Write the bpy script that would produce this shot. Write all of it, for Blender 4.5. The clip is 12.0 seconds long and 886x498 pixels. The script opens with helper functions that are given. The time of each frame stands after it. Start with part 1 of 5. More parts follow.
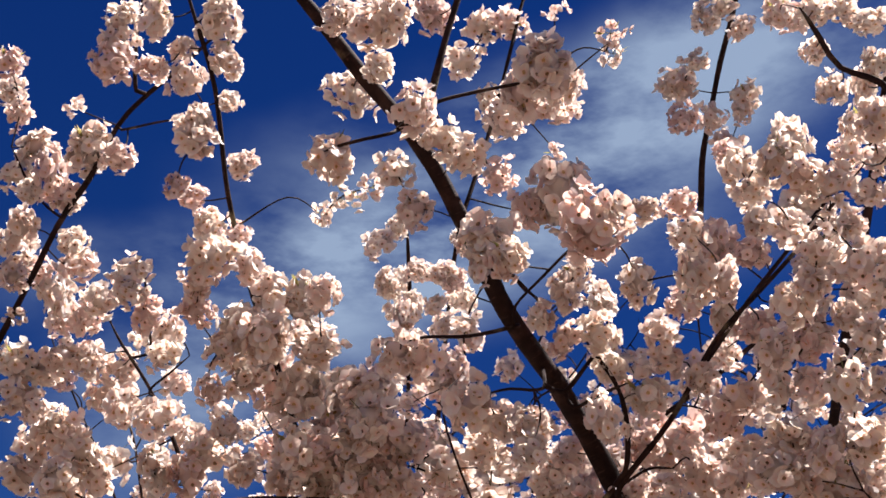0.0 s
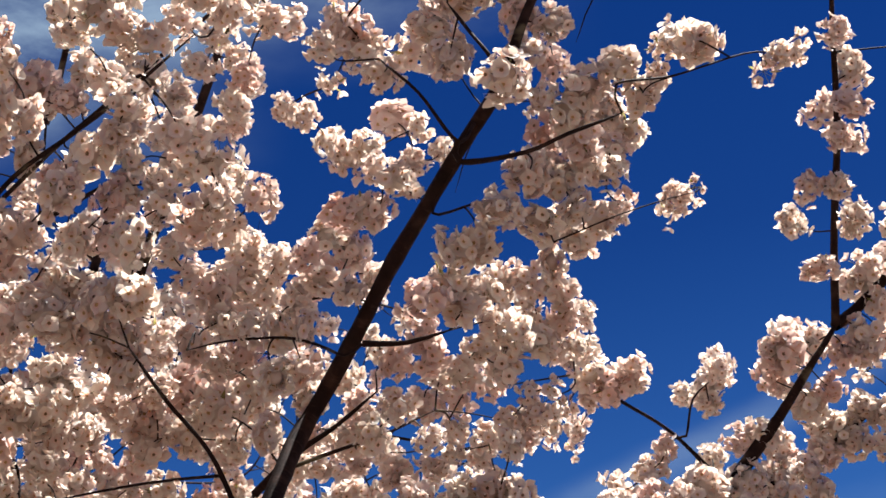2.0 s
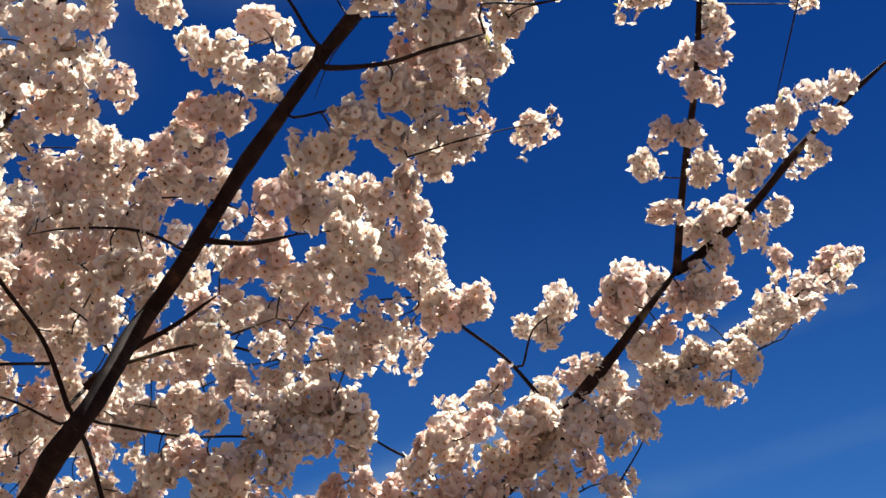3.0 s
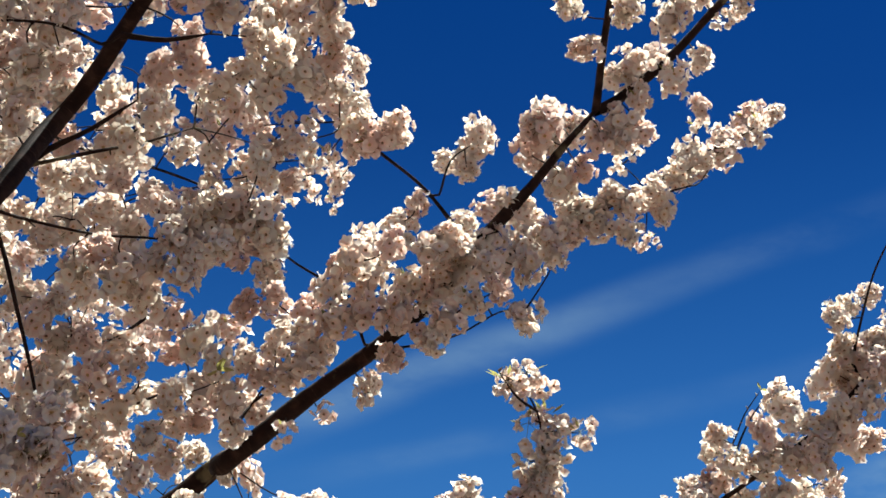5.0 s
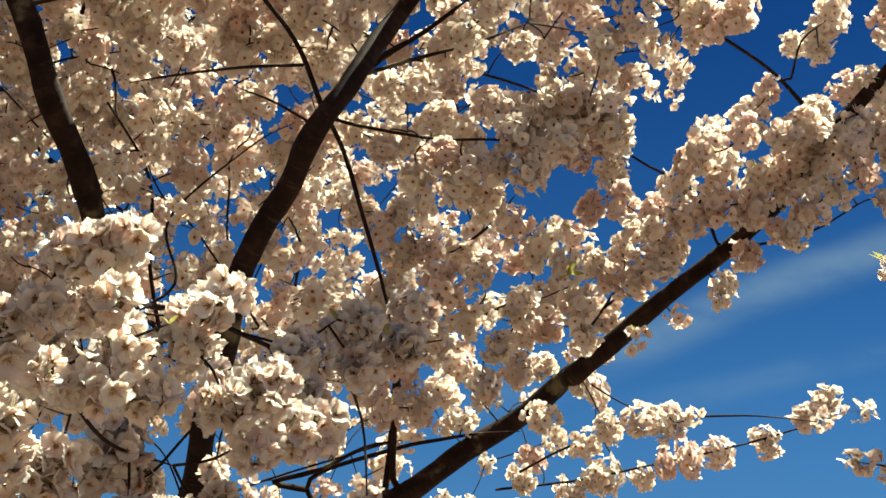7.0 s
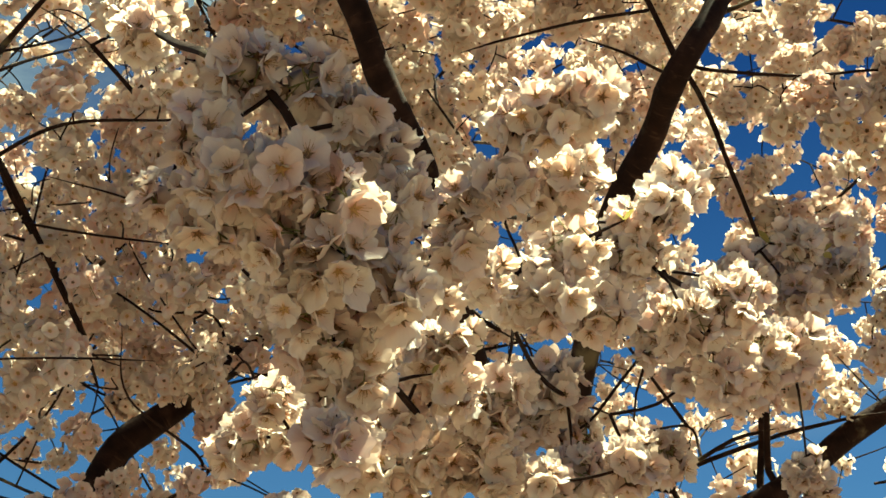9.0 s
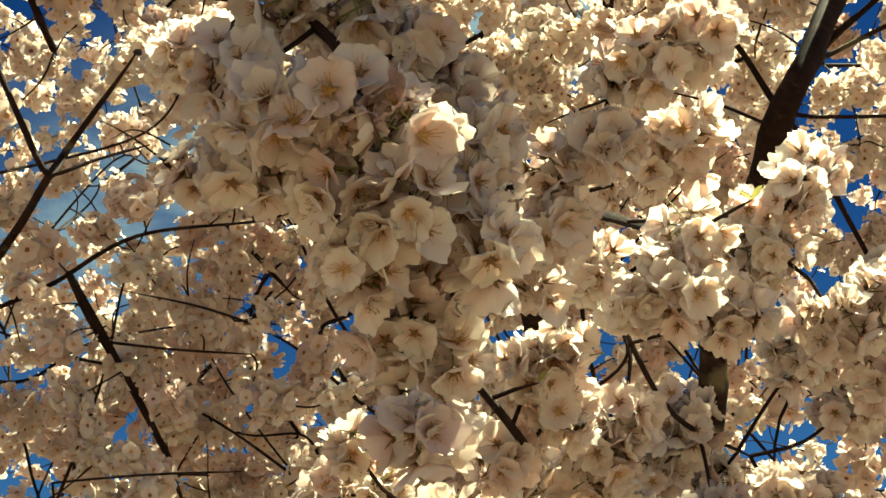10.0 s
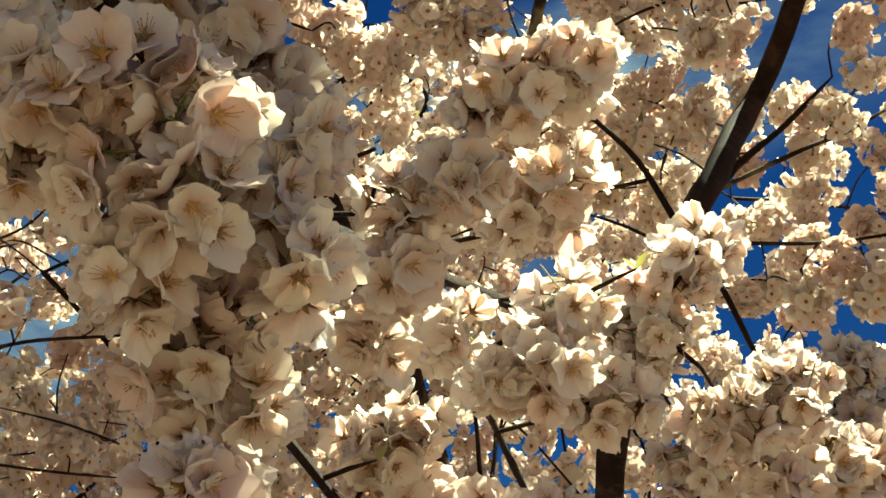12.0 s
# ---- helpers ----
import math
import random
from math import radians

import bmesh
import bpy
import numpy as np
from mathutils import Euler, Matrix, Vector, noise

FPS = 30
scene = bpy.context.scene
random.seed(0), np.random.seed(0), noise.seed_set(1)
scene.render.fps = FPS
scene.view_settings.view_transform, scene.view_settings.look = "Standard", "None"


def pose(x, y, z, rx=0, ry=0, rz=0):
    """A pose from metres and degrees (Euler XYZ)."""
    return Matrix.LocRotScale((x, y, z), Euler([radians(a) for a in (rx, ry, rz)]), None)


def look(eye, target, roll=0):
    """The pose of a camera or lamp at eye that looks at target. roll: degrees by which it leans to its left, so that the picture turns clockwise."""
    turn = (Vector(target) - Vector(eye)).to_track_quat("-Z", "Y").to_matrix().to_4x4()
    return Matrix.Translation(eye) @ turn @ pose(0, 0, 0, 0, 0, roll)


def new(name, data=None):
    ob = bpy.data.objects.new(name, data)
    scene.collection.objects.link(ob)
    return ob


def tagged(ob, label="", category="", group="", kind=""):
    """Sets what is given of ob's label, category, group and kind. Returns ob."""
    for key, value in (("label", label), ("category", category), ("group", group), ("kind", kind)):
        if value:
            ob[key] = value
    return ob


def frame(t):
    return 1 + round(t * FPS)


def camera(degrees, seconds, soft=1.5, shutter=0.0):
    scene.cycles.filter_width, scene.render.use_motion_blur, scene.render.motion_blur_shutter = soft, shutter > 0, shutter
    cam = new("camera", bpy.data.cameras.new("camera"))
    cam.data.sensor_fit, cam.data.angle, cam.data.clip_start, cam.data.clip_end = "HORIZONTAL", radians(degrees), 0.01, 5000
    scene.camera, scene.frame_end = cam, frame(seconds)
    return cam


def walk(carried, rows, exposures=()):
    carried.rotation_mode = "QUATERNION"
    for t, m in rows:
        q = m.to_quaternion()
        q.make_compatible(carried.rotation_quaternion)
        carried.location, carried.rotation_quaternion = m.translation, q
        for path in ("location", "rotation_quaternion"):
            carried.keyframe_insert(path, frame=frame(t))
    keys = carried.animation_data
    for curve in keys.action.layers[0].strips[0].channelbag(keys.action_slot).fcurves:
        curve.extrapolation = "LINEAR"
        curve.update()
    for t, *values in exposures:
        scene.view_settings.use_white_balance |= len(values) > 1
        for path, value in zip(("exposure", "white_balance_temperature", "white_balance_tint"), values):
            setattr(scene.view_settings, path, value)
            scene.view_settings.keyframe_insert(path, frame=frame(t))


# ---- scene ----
cam = camera(33.99, 12.0, 1.6)
PATH = [
    (0, look((0.000, 0.000, 1.600), (-0.830, 1.420, 2.738), 0.36)),
    (0.5, look((0.039, 0.029, 1.589), (-0.622, 1.551, 2.706), -1.22)),
    (1, look((0.094, 0.079, 1.568), (-0.397, 1.687, 2.651), -2.53)),
    (1.5, look((0.162, 0.121, 1.547), (-0.156, 1.796, 2.592), -3.08)),
    (2, look((0.202, 0.117, 1.527), (0.077, 1.844, 2.528), -3.41)),
    (2.5, look((0.240, 0.123, 1.496), (0.240, 1.873, 2.464), -2.44)),
    (3, look((0.231, 0.144, 1.457), (0.284, 1.910, 2.396), -1.29)),
    (3.5, look((0.224, 0.166, 1.426), (0.291, 1.953, 2.322), -0.32)),
    (3.7, look((0.225, 0.167, 1.402), (0.295, 1.961, 2.284), -0.14)),
    (5.3, look((0.358, 0.182, 1.249), (0.452, 2.000, 2.077), 0.84)),
    (5.5, look((0.359, 0.185, 1.250), (0.446, 2.009, 2.067), 0.92)),
    (6, look((0.356, 0.210, 1.237), (0.394, 2.043, 2.034), 1.07)),
    (6.5, look((0.318, 0.250, 1.244), (0.201, 2.092, 2.015), 1.91)),
    (7, look((0.261, 0.331, 1.246), (-0.066, 2.157, 1.993), 2.91)),
    (7.5, look((0.210, 0.405, 1.248), (-0.319, 2.200, 1.954), 4.37)),
    (7.7, look((0.186, 0.441, 1.244), (-0.398, 2.224, 1.936), 4.61)),
    (9.3, look((0.008, 0.590, 1.197), (-0.685, 2.269, 2.035), 1.65)),
    (9.5, look((-0.005, 0.630, 1.192), (-0.717, 2.283, 2.065), 1.09)),
    (10, look((-0.037, 0.723, 1.187), (-0.794, 2.298, 2.158), -0.06)),
    (10.5, look((-0.055, 0.803, 1.192), (-0.862, 2.299, 2.245), 0.29)),
    (11, look((-0.064, 0.828, 1.195), (-0.847, 2.299, 2.301), -0.04)),
    (11.5, look((-0.065, 0.851, 1.205), (-0.749, 2.321, 2.377), 0.21)),
    (12, look((-0.054, 0.859, 1.203), (-0.661, 2.377, 2.355), -0.07)),
]
walk(cam, PATH, exposures=[(0, 2.06, 6300, 13), (2.5, 2.04, 6150, 2), (3.5, 2.04, 6050, -5), (5.5, 2.02, 5850, -11), (7, 2.16, 6900, -17), (7.5, 2.26, 7600, -18), (9.5, 2.42, 8300, -23), (12, 2.39, 7600, -24)])

# ---- sky and sun ----
SUN_AZ, SUN_EL = 50.0, 66.0
sky = bpy.data.worlds.new("sky")
scene.world = sky
sky.use_nodes = True
nt = sky.node_tree
nt.nodes.clear()


def mathnode(tree, op, a, b=None, c=None):
    n = tree.nodes.new("ShaderNodeMath")
    n.operation = op
    for i, v in enumerate((a, b, c)):
        if v is None:
            continue
        if isinstance(v, (int, float)):
            n.inputs[i].default_value = v
        else:
            tree.links.new(v, n.inputs[i])
    return n.outputs[0]


def smooth(tree, v, lo, hi):
    n = tree.nodes.new("ShaderNodeMapRange")
    n.interpolation_type = "SMOOTHSTEP"
    n.inputs[1].default_value, n.inputs[2].default_value = lo, hi
    n.inputs[3].default_value, n.inputs[4].default_value = 0.0, 1.0
    tree.links.new(v, n.inputs[0])
    return n.outputs[0]


tex = nt.nodes.new("ShaderNodeTexSky")
tex.sky_type, tex.sun_disc = "NISHITA", False
tex.sun_elevation, tex.sun_rotation = radians(SUN_EL), radians(SUN_AZ)
tex.altitude, tex.air_density, tex.dust_density, tex.ozone_density = 200, 0.8, 0.0, 4.0
hue = nt.nodes.new("ShaderNodeHueSaturation")
hue.inputs["Hue"].default_value, hue.inputs["Saturation"].default_value = (0.516, 1.30)
nt.links.new(tex.outputs[0], hue.inputs["Color"])
coord = nt.nodes.new("ShaderNodeTexCoord")


def wisps(scale, stretch, turn, detail):
    """Streaky cirrus: stretched noise over the sky's directions."""
    m = nt.nodes.new("ShaderNodeMapping")
    m.inputs["Rotation"].default_value = [radians(a) for a in turn]
    m.inputs["Scale"].default_value = stretch
    n = nt.nodes.new("ShaderNodeTexNoise")
    n.inputs["Scale"].default_value, n.inputs["Detail"].default_value, n.inputs["Roughness"].default_value = scale, detail, 0.6
    nt.links.new(coord.outputs["Generated"], m.inputs[0])
    nt.links.new(m.outputs[0], n.inputs[0])
    return n.outputs[0]


def band(normal, centre, half, along, reach, amount):
    """A cirrus streak: the sky near the plane with that normal, round the direction centre."""
    def dot(v):
        d = nt.nodes.new("ShaderNodeVectorMath")
        d.operation = "DOT_PRODUCT"
        d.inputs[1].default_value = v
        nt.links.new(coord.outputs["Generated"], d.inputs[0])
        return d.outputs["Value"]
    wob = mathnode(nt, "MULTIPLY", mathnode(nt, "SUBTRACT", wisps(6, (1, 1, 1), (0, 0, 0), 3), 0.5), half * 0.8)
    across = mathnode(nt, "ABSOLUTE", mathnode(nt, "ADD", dot(normal), wob))
    core = mathnode(nt, "SUBTRACT", 1.0, smooth(nt, across, half * 0.15, half))
    near = smooth(nt, dot(centre), math.cos(radians(reach)), math.cos(radians(along)))
    return mathnode(nt, "MULTIPLY", mathnode(nt, "MULTIPLY", core, near), amount)


cover = 0.0
haze = wisps(7, (1, 1, 2.5), (20, 30, 10), 6)
parts_of_cover = [
    band((0.3479, 0.3128, -0.8838), (0.1000, 0.9280, 0.3600), 0.019, 9, 19, 0.15),
    band((0.3704, 0.3026, -0.8782), (0.0201, 0.9426, 0.3333), 0.020, 4, 11, 0.22),
    band((0.2279, 0.2744, -0.9342), (0.1661, 0.9344, 0.3150), 0.016, 9, 16, 0.06),
    band((0.1929, 0.2777, -0.9411), (0.0941, 0.9495, 0.2994), 0.012, 4, 8, 0.08),
    band((0.2156, 0.6920, -0.6890), (-0.4100, 0.7085, 0.5800), 0.085, 10, 19, 0.75),
    band((0.0138, 0.6668, -0.7451), (-0.2709, 0.7198, 0.6391), 0.09, 10, 20, 0.45),
    band((-0.2076, 0.5324, -0.8207), (-0.4441, 0.6962, 0.5640), 0.05, 9, 18, 0.3),
    band((0.5335, 0.0447, -0.8446), (0.3217, 0.9128, 0.2515), 0.03, 2.5, 5, 0.6),
]
for piece in parts_of_cover:
    cover = mathnode(nt, "ADD", cover, mathnode(nt, "MULTIPLY", piece, smooth(nt, haze, 0.25, 0.7)))
up = nt.nodes.new("ShaderNodeSeparateXYZ")
nt.links.new(coord.outputs["Generated"], up.inputs[0])
depth = nt.nodes.new("ShaderNodeValToRGB")
els = depth.color_ramp.elements
els.new(0.5)
for e, (at, c) in zip(els, ((0.28, (0.96, 0.91, 0.83)), (0.50, (0.42, 0.48, 0.57)), (0.68, (0.33, 0.42, 0.54)))):
    e.position, e.color = at, (*c, 1)
nt.links.new(up.outputs[2], depth.inputs[0])
deep_blue = nt.nodes.new("ShaderNodeMixRGB")
deep_blue.blend_type = "MULTIPLY"
deep_blue.inputs[0].default_value = 1.0
nt.links.new(hue.outputs[0], deep_blue.inputs[1])
nt.links.new(depth.outputs[0], deep_blue.inputs[2])
lighter = nt.nodes.new("ShaderNodeMixRGB")
lighter.inputs[2].default_value = (3.2, 4.13, 5.5, 1)
nt.links.new(mathnode(nt, "MINIMUM", cover, 0.9), lighter.inputs[0])
nt.links.new(deep_blue.outputs[0], lighter.inputs[1])
sky_colour = lighter.outputs[0]
back = nt.nodes.new("ShaderNodeBackground")
back.inputs[1].default_value = 0.0262
out = nt.nodes.new("ShaderNodeOutputWorld")
nt.links.new(sky_colour, back.inputs[0])
nt.links.new(back.outputs[0], out.inputs[0])

sun_data = bpy.data.lights.new("sun", "SUN")
sun_data.energy, sun_data.angle, sun_data.color = 5.0, radians(0.53), (1.0, 0.97, 0.93)
sun = new("sun", sun_data)
sa, se = radians(SUN_AZ), radians(SUN_EL)
to_sun = Vector((math.sin(sa) * math.cos(se), math.cos(sa) * math.cos(se), math.sin(se)))
sun.matrix_world = look(to_sun * 20, (0, 0, 0))


# ---- materials ----
def material(name):
    m = bpy.data.materials.new(name)
    m.use_nodes = True
    m.node_tree.nodes.clear()
    return m, m.node_tree


def ramp(tree, fac, *stops):
    n = tree.nodes.new("ShaderNodeValToRGB")
    els = n.color_ramp.elements
    while len(els) < len(stops):
        els.new(0.5)
    for e, (p, c) in zip(els, stops):
        e.position, e.color = p, (*c, 1)
    tree.links.new(fac, n.inputs[0])
    return n.outputs[0]


def mix(tree, kind, fac, a, b):
    n = tree.nodes.new("ShaderNodeMixRGB")
    n.blend_type = kind
    for i, v in enumerate((fac, a, b)):
        if isinstance(v, (int, float)):
            n.inputs[i].default_value = v
        elif isinstance(v, tuple):
            n.inputs[i].default_value = (*v, 1)
        else:
            tree.links.new(v, n.inputs[i])
    return n.outputs[0]


def petal_material(name, pink):
    """Thin translucent petal: blush base, paler rim, fine veins; each petal a little different."""
    m, t = material(name)
    uv = t.nodes.new("ShaderNodeUVMap")
    sep = t.nodes.new("ShaderNodeSeparateXYZ")
    t.links.new(uv.outputs[0], sep.inputs[0])
    geo = t.nodes.new("ShaderNodeNewGeometry")
    info = t.nodes.new("ShaderNodeObjectInfo")
    radial = ramp(t, sep.outputs[1], (0.0, (0.52, 0.33, 0.18)), (0.14, (0.82, 0.66, 0.57)), (0.30, pink), (0.60, (0.77, 0.755, 0.72)), (1.0, (0.78, 0.77, 0.74)))
    tone = ramp(t, geo.outputs["Random Per Island"], (0.0, (0.95, 0.85, 0.84)), (0.2, (1, 0.97, 0.96)), (0.75, (1, 1, 0.99)), (1.0, (1, 0.985, 0.94)))
    colour = mix(t, "MULTIPLY", 1.0, radial, tone)
    blush = ramp(t, info.outputs["Random"], (0.0, (0.96, 0.81, 0.81)), (0.3, (1, 0.96, 0.955)), (1.0, (1, 1, 0.97)))
    colour = mix(t, "MULTIPLY", 0.8, colour, blush)
    wave = t.nodes.new("ShaderNodeTexWave")
    wave.wave_type, wave.bands_direction = "BANDS", "X"
    wave.inputs["Scale"].default_value, wave.inputs["Distortion"].default_value = 2.6, 3.0
    t.links.new(uv.outputs[0], wave.inputs[0])
    colour = mix(t, "MULTIPLY", mathnode(t, "MULTIPLY", wave.outputs[1], 0.06), colour, (0.80, 0.62, 0.60))
    bump = t.nodes.new("ShaderNodeBump")
    bump.inputs["Strength"].default_value, bump.inputs["Distance"].default_value = 0.08, 0.001
    t.links.new(wave.outputs[1], bump.inputs["Height"])
    d = t.nodes.new("ShaderNodeBsdfPrincipled")
    d.inputs["Roughness"].default_value = 0.62
    d.inputs["Specular IOR Level"].default_value = 0.22
    tr = t.nodes.new("ShaderNodeBsdfTranslucent")
    through_tint = mix(t, "MULTIPLY", 1.0, colour, (0.95, 0.79, 0.69))
    t.links.new(colour, d.inputs["Base Color"])
    t.links.new(bump.outputs[0], d.inputs["Normal"])
    t.links.new(through_tint, tr.inputs[0])
    s = t.nodes.new("ShaderNodeMixShader")
    s.inputs[0].default_value = 0.44
    o = t.nodes.new("ShaderNodeOutputMaterial")
    t.links.new(d.outputs[0], s.inputs[1])
    t.links.new(tr.outputs[0], s.inputs[2])
    t.links.new(s.outputs[0], o.inputs[0])
    return m


def plain_plant(name, a, b, rough, scale=60.0, translucent=0.0):
    m, t = material(name)
    co = t.nodes.new("ShaderNodeTexCoord")
    n = t.nodes.new("ShaderNodeTexNoise")
    n.inputs["Scale"].default_value, n.inputs["Detail"].default_value = scale, 5
    t.links.new(co.outputs["Object"], n.inputs[0])
    colour = ramp(t, n.outputs[0], (0.3, a), (0.7, b))
    d = t.nodes.new("ShaderNodeBsdfPrincipled")
    d.inputs["Roughness"].default_value = rough
    t.links.new(colour, d.inputs["Base Color"])
    o = t.nodes.new("ShaderNodeOutputMaterial")
    if translucent:
        tr = t.nodes.new("ShaderNodeBsdfTranslucent")
        t.links.new(colour, tr.inputs[0])
        s = t.nodes.new("ShaderNodeMixShader")
        s.inputs[0].default_value = translucent
        t.links.new(d.outputs[0], s.inputs[1])
        t.links.new(tr.outputs[0], s.inputs[2])
        t.links.new(s.outputs[0], o.inputs[0])
    else:
        t.links.new(d.outputs[0], o.inputs[0])
    return m


def bark_material():
    """Cherry bark: dark red-brown, ringed with pale lenticels, with lichen spots and flaking relief."""
    m, t = material("cherry_bark")
    uv = t.nodes.new("ShaderNodeUVMap")
    co = t.nodes.new("ShaderNodeTexCoord")
    mp = t.nodes.new("ShaderNodeMapping")
    mp.inputs["Scale"].default_value = (3.0, 130.0, 1.0)
    t.links.new(uv.outputs[0], mp.inputs[0])
    rings = t.nodes.new("ShaderNodeTexNoise")
    rings.inputs["Scale"].default_value, rings.inputs["Detail"].default_value, rings.inputs["Roughness"].default_value = 1.0, 6, 0.65
    t.links.new(mp.outputs[0], rings.inputs[0])
    blot = t.nodes.new("ShaderNodeTexNoise")
    blot.inputs["Scale"].default_value, blot.inputs["Detail"].default_value = 28.0, 6
    t.links.new(co.outputs["Object"], blot.inputs[0])
    lich = t.nodes.new("ShaderNodeTexNoise")
    lich.inputs["Scale"].default_value, lich.inputs["Detail"].default_value = 11.0, 5
    t.links.new(co.outputs["Object"], lich.inputs[0])
    base = ramp(t, blot.outputs[0], (0.3, (0.010, 0.0048, 0.004)), (0.55, (0.022, 0.0105, 0.008)), (0.75, (0.048, 0.025, 0.018)))
    colour = mix(t, "MIX", mathnode(t, "MULTIPLY", smooth(t, rings.outputs[0], 0.56, 0.72), 0.6), base, (0.080, 0.044, 0.031))
    colour = mix(t, "MIX", mathnode(t, "MULTIPLY", smooth(t, lich.outputs[0], 0.60, 0.70), 0.55), colour, (0.21, 0.17, 0.10))
    bump = t.nodes.new("ShaderNodeBump")
    bump.inputs["Strength"].default_value, bump.inputs["Distance"].default_value = 0.6, 0.004
    t.links.new(mix(t, "ADD", 0.5, rings.outputs[0], blot.outputs[0]), bump.inputs["Height"])
    d = t.nodes.new("ShaderNodeBsdfPrincipled")
    d.inputs["Roughness"].default_value = 0.85
    d.inputs["Specular IOR Level"].default_value = 0.1
    t.links.new(colour, d.inputs["Base Color"])
    t.links.new(bump.outputs[0], d.inputs["Normal"])
    o = t.nodes.new("ShaderNodeOutputMaterial")
    t.links.new(d.outputs[0], o.inputs[0])
    return m


PETAL = petal_material("cherry_petal", (0.76, 0.69, 0.66))
CALYX = plain_plant("calyx_red_green", (0.14, 0.05, 0.035), (0.18, 0.12, 0.04), 0.6, 90)
STAMEN = plain_plant("stamen", (0.36, 0.17, 0.07), (0.46, 0.32, 0.12), 0.6, 90)
STALK = plain_plant("flower_stalk", (0.13, 0.15, 0.045), (0.21, 0.18, 0.06), 0.55, 90)
LEAF = plain_plant("young_leaf", (0.20, 0.19, 0.05), (0.33, 0.27, 0.09), 0.45, 50, 0.45)
BARK = bark_material()
GRASS = plain_plant("grass", (0.060, 0.036, 0.023), (0.106, 0.066, 0.044), 0.9, 14.0)
rng = random.Random(7)


# ---- ground ----
def ground():
    bm = bmesh.new()
    for i in range(41):
        for j in range(41):
            x, y = (i / 20 - 1), (j / 20 - 1)
            x, y = math.copysign(abs(x) ** 3, x) * 1500, math.copysign(abs(y) ** 3, y) * 1500
            bm.verts.new((x, y + 3, 0.06 * noise.noise(Vector((x * 0.3, y * 0.3, 0)))))
    bm.verts.ensure_lookup_table()
    for i in range(40):
        for j in range(40):
            a = i * 41 + j
            bm.faces.new([bm.verts[k] for k in (a, a + 41, a + 42, a + 1)])
    me = bpy.data.meshes.new("ground")
    bm.to_mesh(me)
    me.materials.append(GRASS)
    tagged(new("ground", me), "dry brown grass under the cherry tree", "ground", kind="structure")


ground()


# ---- the flowers ----
class Bits:
    """Vertices, faces, a uv for each corner and a material for each face, for one mesh."""

    def __init__(self):
        self.v, self.f, self.uv, self.m = [], [], [], []

    def add(self, pts, faces, uvs, mat):
        n = len(self.v)
        self.v += [tuple(p) for p in pts]
        for face in faces:
            self.f.append([n + i for i in face])
            self.uv += [uvs[i] for i in face]
            self.m.append(mat)

    def mesh(self, name, materials, sharp=False):
        me = bpy.data.meshes.new(name)
        me.from_pydata(self.v, [], self.f)
        layer = me.uv_layers.new(name="UVMap")
        layer.data.foreach_set("uv", [c for p in self.uv for c in p])
        for m in materials:
            me.materials.append(m)
        me.polygons.foreach_set("material_index", self.m)
        me.polygons.foreach_set("use_smooth", [not sharp] * len(me.polygons))
        me.update()
        return me


FLOWER_MATS = (PETAL, CALYX, STAMEN, STALK)


